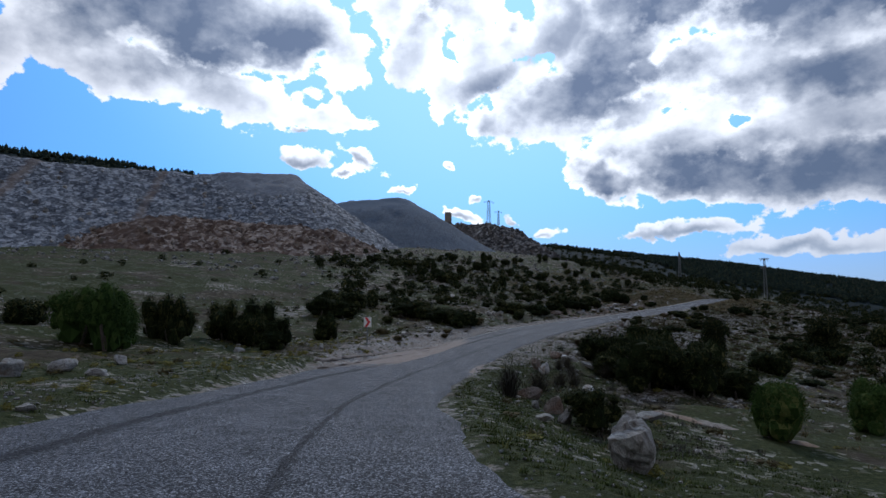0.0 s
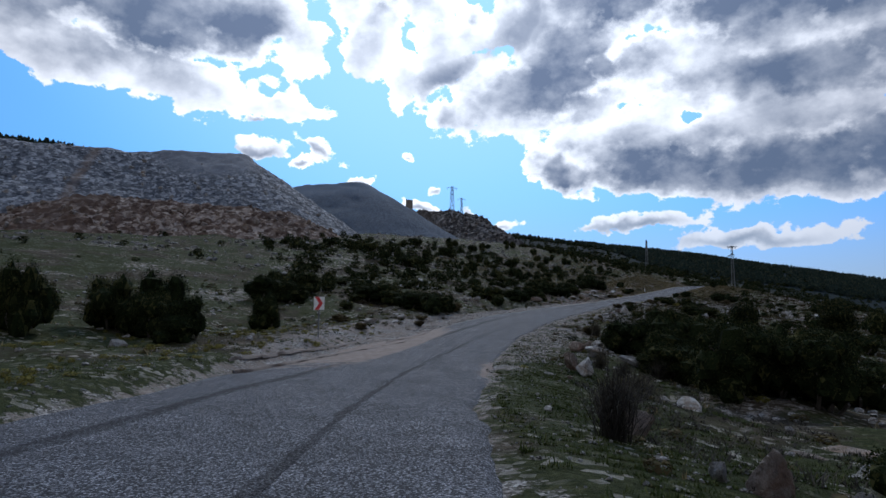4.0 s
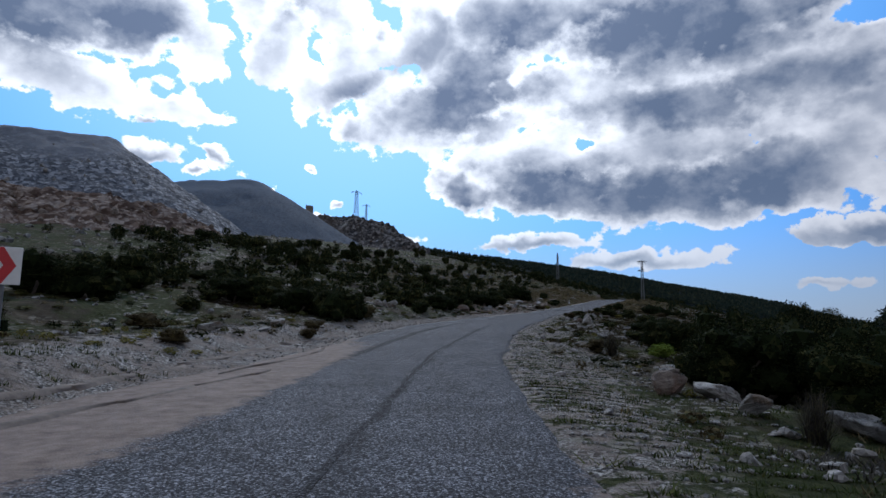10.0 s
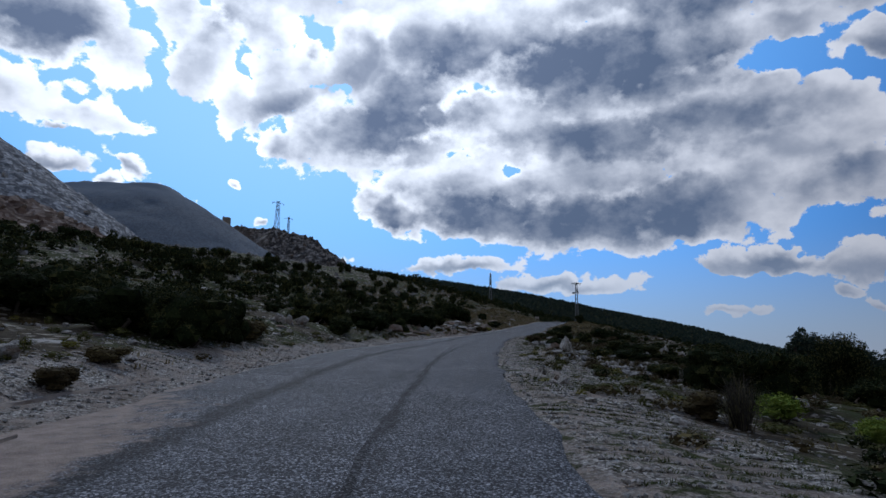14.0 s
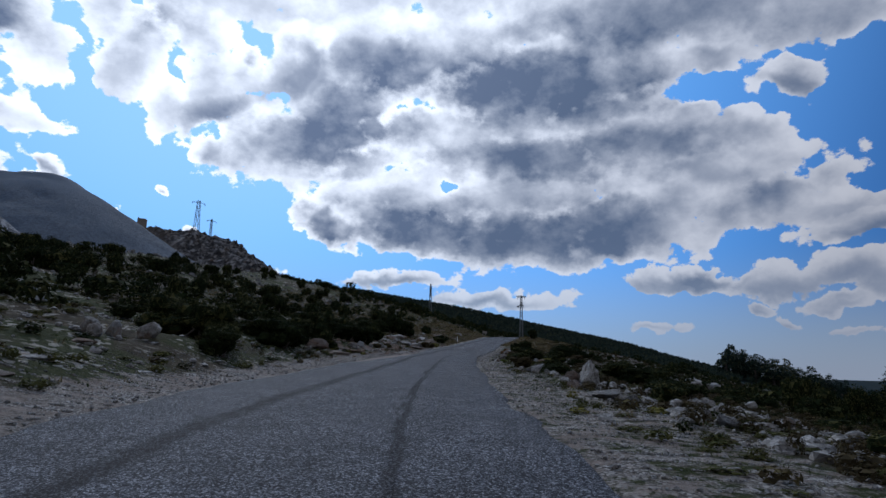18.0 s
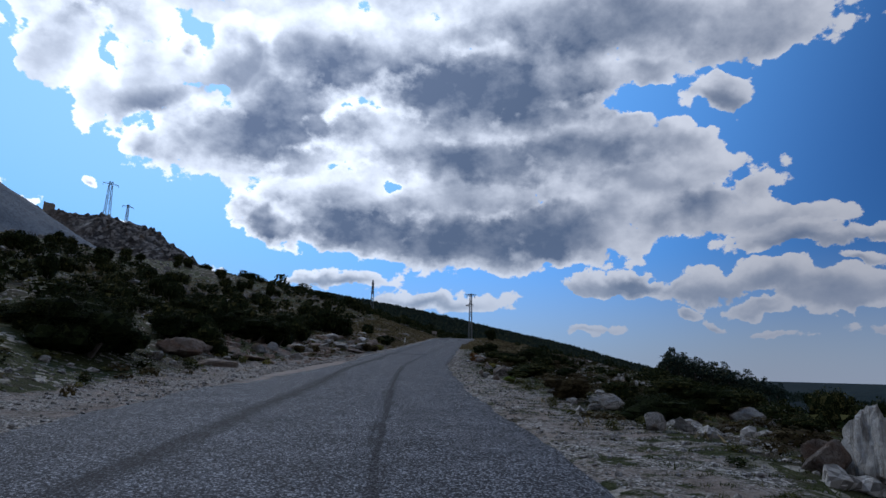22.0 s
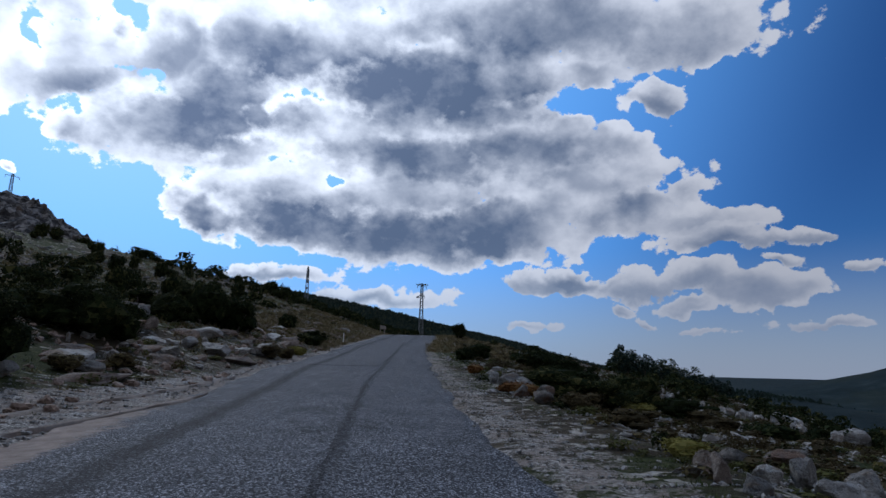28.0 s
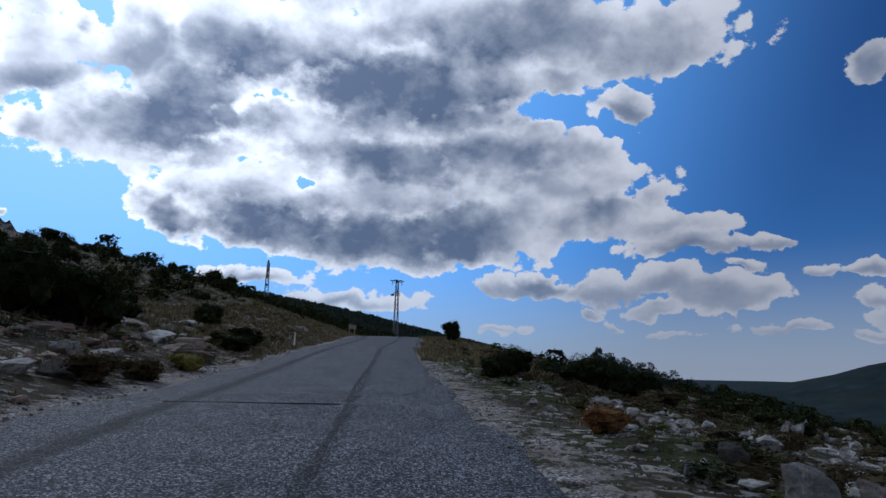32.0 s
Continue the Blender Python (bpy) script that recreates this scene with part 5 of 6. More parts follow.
def loose_stones():
    rng = np.random.RandomState(6)
    for name, kind, seed, n, s0, s1, o0, o1, margin, patch, size, label in (
            ("verge_gravel", "grey", 601, 9000, -2, 150, 1.6, 6.5, -0.15, 0.30, (0.03, 0.11), "loose grey gravel along the road edge"),
            ("verge_gravel", "grey", 602, 11000, -2, 150, -10, -4.6, -0.15, 0.30, (0.03, 0.12), "loose grey gravel on the dirt shoulder"),
            ("slope_stones", "white", 603, 7500, 30, 200, 3, 40, 0.9, 0.42, (0.06, 0.40), "scattered pale stones on the slope"),
            ("slope_stones", "white", 604, 5200, 36, 205, -40, -7, 1.2, 0.42, (0.06, 0.42), "scattered pale stones on the slope"),
            ("slope_stones", "white", 605, 900, -4, 45, -30, 26, 1.2, 0.5, (0.08, 0.3), "scattered pale stones in the grass"),
            ("slope_stones", "redrock", 606, 1500, 105, 190, -14, -5.5, 0.4, 0.35, (0.10, 0.5), "broken reddish stones of the cutting"),
            ("verge_gravel", "white", 608, 12000, 36, 130, 2.0, 6.5, 0.1, 0.40, (0.03, 0.12), "pale crushed stone on the gravel verge"),
            ("verge_gravel", "white", 609, 9000, 52, 130, -9.5, -4.8, 0.0, 0.38, (0.03, 0.13), "pale crushed stone on the shoulder"),
            ("stone_spill", "white", 610, 1300, 68, 92, 5.2, 15, 0.6, 0.35, (0.15, 0.55), "spilled heaps of pale broken stone below the road"),
            ("stone_spill", "white", 611, 1300, 116, 140, 6.0, 18, 0.6, 0.4, (0.15, 0.55), "spilled heaps of pale broken stone below the road"),
            ("hill_stones", "grey", 607, 2600, 70, 210, -140, -30, 3, 0.45, (0.4, 1.5), "pale stones scattered over the far slope")):
        x, y = scatter_places(seed, n, s0, s1, o0, o1, margin, patch, 5, seed)
        w = size[0] + (size[1] - size[0]) * rng.rand(len(x)) ** 2.2
        z = ground_at(x, y) + w * 0.12
        pick = rng.randint(0, 4, len(x))
        faces = [placed(stone_template(seed * 5 + k, 2 if 0.3 <= size[1] < 1 else 1), x[pick == k], y[pick == k], z[pick == k], w[pick == k], w[pick == k] * rng.uniform(0.5, 0.9, (pick == k).sum()), rng.uniform(0, 6.28, (pick == k).sum())) for k in range(4)]
        stuff(name, tris_mesh(name, np.vstack(faces), STONE[kind]), label, "stones")


def pine_template(seed):
    rng = np.random.RandomState(seed)
    tris = []
    tiers = 6
    for i in range(tiers):
        z, r = 0.18 + 0.75 * i / tiers, 0.26 * (1 - i / tiers) + 0.05
        for k in range(6):
            a = 6.283 * (k + rng.uniform(-0.3, 0.3)) / 6 + i
            w = rng.uniform(0.3, 0.55)
            rr = r * rng.uniform(0.7, 1.25)
            tris.append([(rr * math.cos(a - w), rr * math.sin(a - w), z - 0.05 + rng.uniform(-0.03, 0.03)), (rr * math.cos(a + w), rr * math.sin(a + w), z - 0.05 + rng.uniform(-0.03, 0.03)),
                         (rng.normal(0, 0.02), rng.normal(0, 0.02), z + rng.uniform(0.14, 0.24))])
    for k in range(3):
        a = 2.094 * k
        tris.append([(0.03 * math.cos(a), 0.03 * math.sin(a), -0.1), (0.03 * math.cos(a + 2.094), 0.03 * math.sin(a + 2.094), -0.1), (0, 0, 0.5)])
    return np.array(tris)


def woods():
    rng = np.random.RandomState(8)
    for name, n, boxes, label in (
            ("ridge_woods", 6500, ((95, 470, 500, 640), (150, 430, 330, 520)), "dark pine woods along the distant ridge"),
            ("quarry_woods", 2600, ((-460, -40, 330, 470),), "dark wooded ridge behind the quarry"),
            ("valley_woods", 2600, ((480, 900, 330, 640),), "dark scattered trees on the far slopes")):
        faces = []
        for x0, x1, y0, y1 in boxes:
            x, y = rng.uniform(x0, x1, n), rng.uniform(y0, y1, n)
            keep = bumps(x, y, 45, 61) > -0.75
            x, y = x[keep], y[keep]
            z = ground_at(x, y)
            h = rng.uniform(2.2, 4.8, len(x))
            faces.append(placed(pine_template(int(x0) + 900), x, y, z, h * rng.uniform(1.2, 2.0, len(x)), h, rng.uniform(0, 6.28, len(x))))
        stuff(name, tris_mesh(name, np.vstack(faces), LEAF["pine"]), label, "woods")


# ---- the place ----
build_ground()
build_road()

QUARRY = "quarry spoil heaps"
tip("quarry_tip", [(-230, 118, 45.5), (-178, 150, 47.5), (-124, 184, 48), (-92, 203, 49), (-61, 221, 54)], 0.70, SPOIL, (-290, 0, 60, 300), 1.15,
    "high tipped heap of broken grey-white quarry stone", 0.16, 5, ((-95, 3.5), (-60, 3)), 0.2, group=QUARRY, blocks=170, smooth_at=(-66, 212, 24))
tip("quarry_tip", [(-56, 276, 51.5), (-38, 273, 54), (-22, 271, 55)], 0.62, FINES, (-130, 60, 180, 340), 1.5,
    "smooth grey heap of crushed stone fines", 0.04, 6, (), 1.0, group=QUARRY)
tip("quarry_tip", [(-4, 312, 50), (8, 303, 48.5), (22, 296, 47), (34, 288, 43.5)], 0.70, BROWN_SPOIL, (-40, 90, 240, 350), 1.2,
    "brown-grey heap of loose quarry boulders", 0.55, 3, ((20, 16),), 0.0, group=QUARRY, blocks=60)
tip("quarry_tip", [(-104, 155, 21), (-80, 163, 27.5), (-60, 167, 27), (-34, 176, 26.5)], 0.55, RED_SPOIL, (-140, 0, 120, 210), 1.0,
    "low red-brown heap of earth and pale blocks", 0.35, 3, ((-70, 14),), 0.0, group=QUARRY, blocks=110)

# bushes named by place: x, y, width, height
for row in [(2.4, 21.5, 1.66, 1.4), (4.2, 26.2, 1.88, 1.09), (8, 38.4, 1.23, 0.96), (10.1, 37.4, 1.72, 1.15), (12.6, 53.1, 1.42, 1.26), (5.6, 28.6, 1.5, 0.9), (6.6, 30.4, 1.6, 1.0), (7.3, 34.0, 1.3, 0.8), (6.9, 35.6, 1.2, 0.75)]:
    shrub("dry", *row)
for row in [(-18.3, 32.8, 5.36, 4.47), (11.6, 21.6, 2.7, 2.7), (18.8, 26.6, 2.19, 2.81)]:
    shrub("green", *row)
for row in [(-25.4, 36.7, 3.81, 2.54), (-17.4, 38.3, 3.6, 3.8), (-13.9, 42.6, 5.33, 3.63), (-10, 51.1, 2.97, 2.97), (-11.7, 64.4, 5.6, 2.8), (13.2, 43.6, 6.5, 3.47), (12.5, 32.9, 5.72, 3.7), (27.2, 49.5, 3.76, 2.69), (42.2, 68.4, 6.88, 2.68), (4.3, 17.3, 1.89, 1.55), (-12.7, 40, 3.58, 3.1), (-10.4, 38.3, 2.79, 2.58), (-3, 72.2, 6.23, 2.59), (0.9, 67.2, 4.71, 2.59), (11.6, 37.9, 3.89, 2.52), (-11.1, 71.1, 4.75, 2.59), (21.8, 61.4, 4.3, 2.73), (18, 51.5, 4.11, 3.23), (15.8, 45.5, 3.55, 2.84), (13.3, 40.2, 2.95, 2.95)]:
    shrub("dark", *row)
for row in [(3.2, 69.7, 3.07, 2.23), (15.5, 95.8, 4.4, 2), (11.1, 86.2, 3.03, 1.82), (25.6, 115.2, 6.03, 2.41), (39.8, 137.6, 7.65, 3.4), (10.2, 89.8, 3.93, 2.36), (10.8, 84.6, 1.7, 1.49), (1.4, 121.8, 6.32, 4.02), (22.5, 113.2, 4, 2.5), (39.3, 90.4, 4.69, 1.95), (29.9, 79.2, 2.27, 1.26), (76.1, 101.4, 7.36, 5.15), (89.2, 102.2, 5.95, 5.95), (20.5, 105.6, 3.8, 2.17), (30.6, 123.5, 4.6, 2.76), (48.4, 139.1, 2.64, 1.32), (26.1, 82.5, 1.76, 0.83), (27.9, 85, 1.16, 0.65), (42.8, 109, 3.51, 1.56), (46.5, 109.1, 3.31, 1.66)]:
    shrub("dark", *row)
for row in [(29.6, 90.8, 1.61, 0.59), (64.7, 129.3, 5.17, 2.59), (31.5, 125.8, 2.6, 1.16), (70.4, 132.5, 3.23, 1.51), (48.8, 108.6, 1.91, 0.95), (36.2, 134.3, 3.39, 2.26), (56.2, 128.6, 2.33, 1.67), (49.8, 141.7, 1.92, 1.28), (50, 147.7, 2.62, 1.87), (76.2, 154.7, 2.25, 2.53), (53.3, 126.6, 1.52, 1.09), (68.3, 136.3, 2.12, 1.16), (43.6, 142.5, 2.79, 1.86), (91.6, 133.5, 6.77, 1.69)]:
    shrub("dark", *row)
for row in [(-3.5, 48.1, 1.02, 0.51), (-5.3, 52.4, 1.48, 0.62), (12.2, 53.7, 1.12, 0.64), (0.2, 56.6, 1.09, 0.47), (0.5, 59.7, 1.11, 0.44), (4.1, 71.7, 2.27, 0.97), (26, 85, 1.26, 0.63), (48.6, 107.7, 2.92, 0.97), (31, 117.1, 1.23, 0.62), (38.6, 105, 1.11, 0.49), (38.6, 103.6, 1.32, 0.53), (29.5, 115.8, 1.34, 0.57), (39.9, 127, 1.74, 0.79), (41.4, 128.2, 1.38, 0.69), (62.7, 125.5, 2.56, 0.85)]:
    shrub("brown", *row)
for row in [(25.9, 57.0, 2.7, 4.7), (49.2, 78, 5.2, 6.4)]:
    shrub("tree", *row)
for row in [(16.7, 55.7, 1.63, 0.92), (17.3, 53.6, 1.16, 0.81), (28, 89.9, 0.47, 0.24)]:
    shrub("euphorbia", *row)
for row in [(39.9, 108, 1, 0.5), (40.2, 108.8, 0.96, 0.48), (45.6, 116.7, 1.01, 0.6)]:
    shrub("rust", *row)
for row in [(35.5, 100.6, 0.91, 0.32), (44, 107.2, 1.35, 0.61), (43.6, 131.3, 1.44, 0.72)]:
    shrub("yellow", *row)

# rocks named by place: x, y, width, height
for row in [(8, 84.8, 1.29, 0.73), (3, 19.4, 0.55, 0.31), (7.2, 21.8, 1.78, 0.36), (6.7, 27.5, 1.16, 0.31), (8.7, 26.4, 0.5, 0.27), (-13, 24.3, 0.94, 0.47), (-11.9, 21.2, 1.04, 0.37), (-13.5, 21.7, 1.22, 0.49), (-14, 19.6, 1.37, 0.69), (-8.6, 12.6, 0.66, 0.18), (2.8, 17.2, 0.84, 0.23), (21.5, 63.9, 1.15, 0.77), (1.6, 98.4, 3, 0.76), (4.2, 33, 0.45, 0.11), (-1.2, 58.1, 1.48, 0.41), (-3.4, 52.7, 1.48, 0.34), (7.2, 46.4, 0.17, 0.2), (6.4, 81.2, 0.78, 0.55), (13.4, 62, 0.25, 0.15), (3.4, 92.6, 1.74, 0.39)]:
    rock("white", *row)
for row in [(19.7, 71.8, 1.07, 0.24), (38, 80.7, 1.17, 0.65), (25.1, 71.7, 0.63, 0.42), (71.4, 110.3, 2.24, 1.34), (36.2, 124.2, 1.85, 0.7), (26.7, 83.9, 0.64, 0.32), (25.5, 84.4, 0.37, 0.19), (26.2, 85.9, 0.32, 0.15), (23.5, 80.5, 0.51, 0.36), (73.9, 114.8, 3.91, 1.3), (19.6, 101.2, 0.29, 0.37), (30.9, 92.5, 0.37, 0.23), (27.7, 116.4, 1.06, 0.43), (30.8, 122.3, 1.01, 0.29), (33.7, 121.7, 1.13, 0.48), (25.7, 110.4, 0.48, 0.31), (32.2, 125.5, 0.78, 0.31), (31.5, 125.4, 0.36, 0.23), (34.3, 125.1, 0.69, 0.35), (36.7, 127.6, 1.01, 0.47)]:
    rock("white", *row)
for row in [(38.5, 126.9, 1.51, 0.34), (28.6, 119.1, 1.25, 0.33), (31.2, 119.1, 1.08, 0.46), (30, 121.3, 0.27, 0.43), (49.6, 119.5, 0.81, 0.5), (34.6, 99.1, 0.46, 0.23), (36.1, 99.3, 0.73, 0.55), (34.2, 99.9, 0.38, 0.11), (64.3, 110.8, 0.46, 0.76), (61.4, 112.1, 0.5, 0.94), (68.8, 116.7, 1.33, 0.62), (67.5, 109.9, 1.22, 0.9), (64.9, 110, 0.77, 0.46), (42.9, 108.7, 0.35, 0.16), (45.5, 138.2, 1.23, 0.34), (43, 138.1, 1.07, 0.29), (43.3, 135.7, 0.79, 0.3), (42.4, 137.7, 0.38, 0.25), (38.9, 132.5, 0.83, 0.23), (43.7, 114.3, 0.3, 0.23)]:
    rock("white", *row)
for row in [(44.5, 115.5, 0.35, 0.1), (72.6, 122.7, 0.5, 0.94), (70.7, 122.9, 1.03, 0.55), (46.6, 115.9, 0.25, 0.15), (45.4, 115, 0.27, 0.13), (50.6, 116.2, 0.57, 0.2), (67.2, 119.1, 0.78, 0.48), (49.1, 119.5, 0.43, 0.29), (51.6, 122.8, 0.54, 0.25)]:
    rock("white", *row)
for row in [(7, 82.5, 0.85, 0.7), (-12.1, 35.6, 1, 0.5), (9.5, 39.1, 1.37, 0.46), (9.2, 42.7, 0.71, 0.39), (12.6, 46.5, 0.76, 0.58), (8, 39.9, 1.04, 0.42), (16.3, 52, 1.41, 0.53), (6.4, 81.3, 0.81, 0.76), (18.2, 66.7, 0.8, 0.29), (12.6, 60.9, 0.2, 0.14), (12.3, 60.1, 0.28, 0.18), (20, 71.1, 0.66, 0.34), (18.8, 67.6, 0.41, 0.29), (27.6, 71.7, 0.67, 0.51), (17.2, 66.8, 0.43, 0.17), (25.1, 110.1, 1.53, 0.65), (25.4, 83.6, 0.73, 0.19), (38.9, 88.2, 1.89, 0.85), (24.1, 80.3, 0.46, 0.31), (18.8, 100.8, 1.08, 0.37)]:
    rock("grey", *row)
for row in [(17.8, 97.6, 0.93, 0.4), (26.3, 112.1, 1.65, 0.7), (29.1, 92.8, 0.55, 0.22), (30.2, 94.2, 0.43, 0.17), (30, 115.8, 1.16, 0.43), (27.9, 114, 1.07, 0.44), (39.4, 127, 1.34, 0.57), (35.2, 125.1, 1.39, 0.59), (30.1, 118.2, 1.03, 0.35), (42, 110.5, 1.31, 0.68), (33.8, 98.9, 0.42, 0.21), (36.8, 98.9, 0.77, 0.58), (33.6, 121.8, 0.85, 0.31), (43.2, 112.8, 0.85, 0.65), (46.7, 115.1, 0.41, 0.23)]:
    rock("grey", *row)
for row in [(3.6, 19.2, 0.88, 0.66), (3.4, 23.4, 1.14, 0.59), (8.1, 42.5, 1.26, 0.66), (9.1, 44, 0.82, 0.48), (4.9, 32.7, 0.28, 0.18), (21.7, 75.6, 0.74, 0.44), (12, 58.9, 0.34, 0.2), (23.4, 77.7, 0.71, 0.48), (33, 126.5, 2.08, 0.8), (34.1, 128.4, 1.48, 0.84), (36.9, 122.6, 1.89, 0.51), (30.8, 95.4, 0.43, 0.24), (28.3, 91, 0.45, 0.23), (22.3, 103.7, 1.04, 0.44), (34.1, 99.4, 0.38, 0.38), (49.7, 118.5, 0.57, 0.29)]:
    rock("brown", *row)
for row in [(3.6, 17.8, 0.69, 0.59), (13, 48.5, 1.45, 0.66), (29.7, 92.5, 0.94, 0.47), (38.8, 106.3, 0.89, 0.39), (38.6, 100.5, 1.06, 0.47), (39.6, 107.9, 0.61, 0.43), (45.5, 114.6, 0.55, 0.33), (46, 113, 0.82, 0.36)]:
    rock("darkrock", *row)

# the boulders that stand out along the right verge
rock("white", 3.3, 10.5, 1.6, 1.25, 0.2, PEAKS[0], 40)["label"] = "pale limestone boulder with dark wavy seams in the grass"
rock("brown", 5.35, 34.4, 0.78, 0.84, 0.15, rock_mesh(411, ROCK["brown"], 14), 20)
rock("white", 5.75, 33.65, 0.86, 0.80, 0.12, rock_mesh(412, ROCK["white"], 14), 75)
rock("white", 23.9, 77.3, 1.3, 1.25, 0.2, PEAKS[1], 110)
rock("brown", 23.2, 77.6, 0.75, 0.5)
# broken blocks and slabs that lie together beside the road
for row in [(35.1, 98.5, 0.85, 0.42), (37.2, 129.7, 2.4, 0.7), (40.9, 108.9, 1.5, 0.55), (9.1, 42.0, 1.9, 0.4), (10.2, 45.6, 1.5, 0.45), (26.4, 84.3, 1.15, 0.42), (35.9, 98.9, 0.6, 0.34)]:
    rock("white", *row)
for row in [(34.3, 99.7, 0.45, 0.35), (41.5, 107.8, 0.9, 0.4), (18.9, 100.4, 2.2, 0.9), (19.9, 103.0, 1.5, 0.75), (20.8, 104.5, 1.7, 0.6)]:
    rock("brown", *row)
for row in [(33.9, 129.6, 3.2, 1.45), (35.9, 100.0, 0.9, 0.42), (40.1, 107.4, 0.9, 0.5)]:
    rock("darkrock", *row)
# a bare bedrock slab behind the seamed boulder
for row in [(9.0, 24.6, 3.2, 0.22), (10.6, 22.9, 2.8, 0.20), (12.0, 21.0, 2.4, 0.18), (7.4, 24.0, 1.5, 0.24)]:
    rock("redrock", *row, 0.8)
# a tumbled line of pale stones across the slope
_rng = np.random.RandomState(71)
for i in range(34):
    u = i / 33
    rock("white", 72.5 - 5.5 * u + 1.1 * math.sin(6 * u) + float(_rng.normal(0, 0.7)), 124.0 - 14.5 * u + float(_rng.normal(0, 0.5)), float(_rng.uniform(0.35, 1.1)), float(_rng.uniform(0.25, 0.8)))
# ledges of layered bedrock up the bank near the crest
for i in range(30):
    rx, ry = at(101 + 2.0 * i, -7.4 - 1.5 * (i % 3) - float(_rng.uniform(0, 0.9)))
    rock(("redrock", "brown", "white", "redrock")[i % 4], rx, ry, float(_rng.uniform(1.3, 3.0)), float(_rng.uniform(0.25, 0.6)), 0.5)

# the rocky cutting on the uphill side of the road
for i in range(16):
    rx, ry = at(128 + 3.0 * i, -8.2 - 1.5 * (i % 3) - 0.4 * (i % 2))
    rock(("redrock", "white", "redrock", "grey")[i % 4], rx, ry, 1.2 + 0.4 * ((i * 7) % 4), 0.26 + 0.10 * ((i * 5) % 4), 0.6)

# low ledges of bare bedrock along the bank
for i in range(26):
    rx, ry = at(46 + 2.6 * (i % 13) + 1.1 * (i // 13), -8.0 - 1.9 * (i // 13) - 0.8 * (i % 3))
    rock(("white", "brown", "white")[i % 3], rx, ry, 1.2 + 0.35 * ((i * 5) % 4), 0.10 + 0.06 * ((i * 7) % 3), 0.9)


# ---- ruts of the dirt pull-out ----
def rut(rows, width):
    """A low ridge of pushed-up earth beside a tyre track: rows of distance along, offset."""
    ss = np.arange(rows[0][0], rows[-1][0], 0.4)
    oo = np.interp(ss, *zip(*rows)) + 0.05 * np.sin(ss * 1.9) + 0.03 * np.sin(ss * 4.3)
    i = np.clip(np.searchsorted(ALONG, ss), 0, len(ALONG) - 1)
    c, r = ROAD[i], RIGHT[i]
    w = width * (0.7 + 0.5 * np.sin(ss * 1.1) ** 2) * np.minimum(1, np.minimum(ss - ss[0], ss[-1] - ss) / 1.5 + 0.15)
    verts = np.vstack([np.column_stack([c[:, :2] + r * (oo + d * w)[:, None], ground_at(c[:, 0] + r[:, 0] * oo, c[:, 1] + r[:, 1] * oo) + h]) for d, h in ((-1, -0.06), (-0.45, 0.035), (0.1, 0.05), (0.5, 0.03), (1, -0.06))])
    n = len(ss)
    j = np.arange(5 * n).reshape(5, n)
    f = np.stack([j[:-1, :-1], j[1:, :-1], j[1:, 1:], j[:-1, 1:]], -1).reshape(-1, 4)
    tagged(new("tyre_rut", mesh_of("tyre_rut", verts, f, EARTH, True)), "low brown earth ridge beside a tyre track", "rut", "ruts of the dirt pull-out", kind="structure")


rut([(30, -6.3), (35, -5.5), (38, -5.2), (41, -4.6), (45, -3.9)], 0.16)
rut([(31, -7.0), (36.7, -6.6), (39.5, -6.4), (43, -6.2), (52, -6.3), (58, -6.0)], 0.20)
rut([(44, -4.9), (48.9, -4.2), (52, -4.6)], 0.10)
rut([(107, -5.6), (111.3, -5.1), (115.2, -4.5), (118, -4.4)], 0.12)
rut([(104, -7.6), (112, -6.6), (118, -5.6), (124, -5.4)], 0.20)

# ---- the bend sign ----
def build_sign(x, y, z):
    ob = empty("bend_sign", x, y, z, 12)
    tagged(ob, "white roadside bend sign with a red chevron on a steel post", "road sign")
    bm = bmesh.new()
    bmesh.ops.create_cone(bm, cap_ends=True, segments=14, radius1=0.032, radius2=0.032, depth=2.3, matrix=Matrix.Translation((0, 0, 0.82)))
    part("post", from_bm("post", bm, STEEL), ob)
    bm = bmesh.new()
    bmesh.ops.create_cube(bm, size=1, matrix=Matrix.Translation((0, -0.04, 1.62)) @ Matrix.Diagonal((0.52, 0.02, 0.66, 1)))
    plate = part("plate", from_bm("plate", bm, SIGN_WHITE, 0.006), ob)
    bm = bmesh.new()
    prof = [(-0.215, 0.325), (-0.02, 0.325), (0.185, 0.0), (-0.02, -0.325), (-0.215, -0.325), (-0.005, 0.0)]
    front = [bm.verts.new((px, -0.056, 1.62 + pz)) for px, pz in prof]
    behind_v = [bm.verts.new((px, -0.048, 1.62 + pz)) for px, pz in prof]
    for f in ((0, 1, 2, 5), (5, 2, 3, 4)):
        bm.faces.new([front[i] for i in f][::-1])
    for i in range(6):
        j = (i + 1) % 6
        bm.faces.new((front[i], front[j], behind_v[j], behind_v[i]))
    bmesh.ops.recalc_face_normals(bm, faces=bm.faces[:])
    part("chevron", from_bm("chevron", bm, SIGN_RED), plate, "red chevron pointing right")
    for zc in (1.42, 1.82):
        bm = bmesh.new()
        bar(bm, (-0.05, -0.015, zc), (0.05, -0.015, zc), 0.03)
        part("clamp", from_bm("clamp", bm, STEEL), ob)


build_sign(-5.25, 42.1, -0.69)


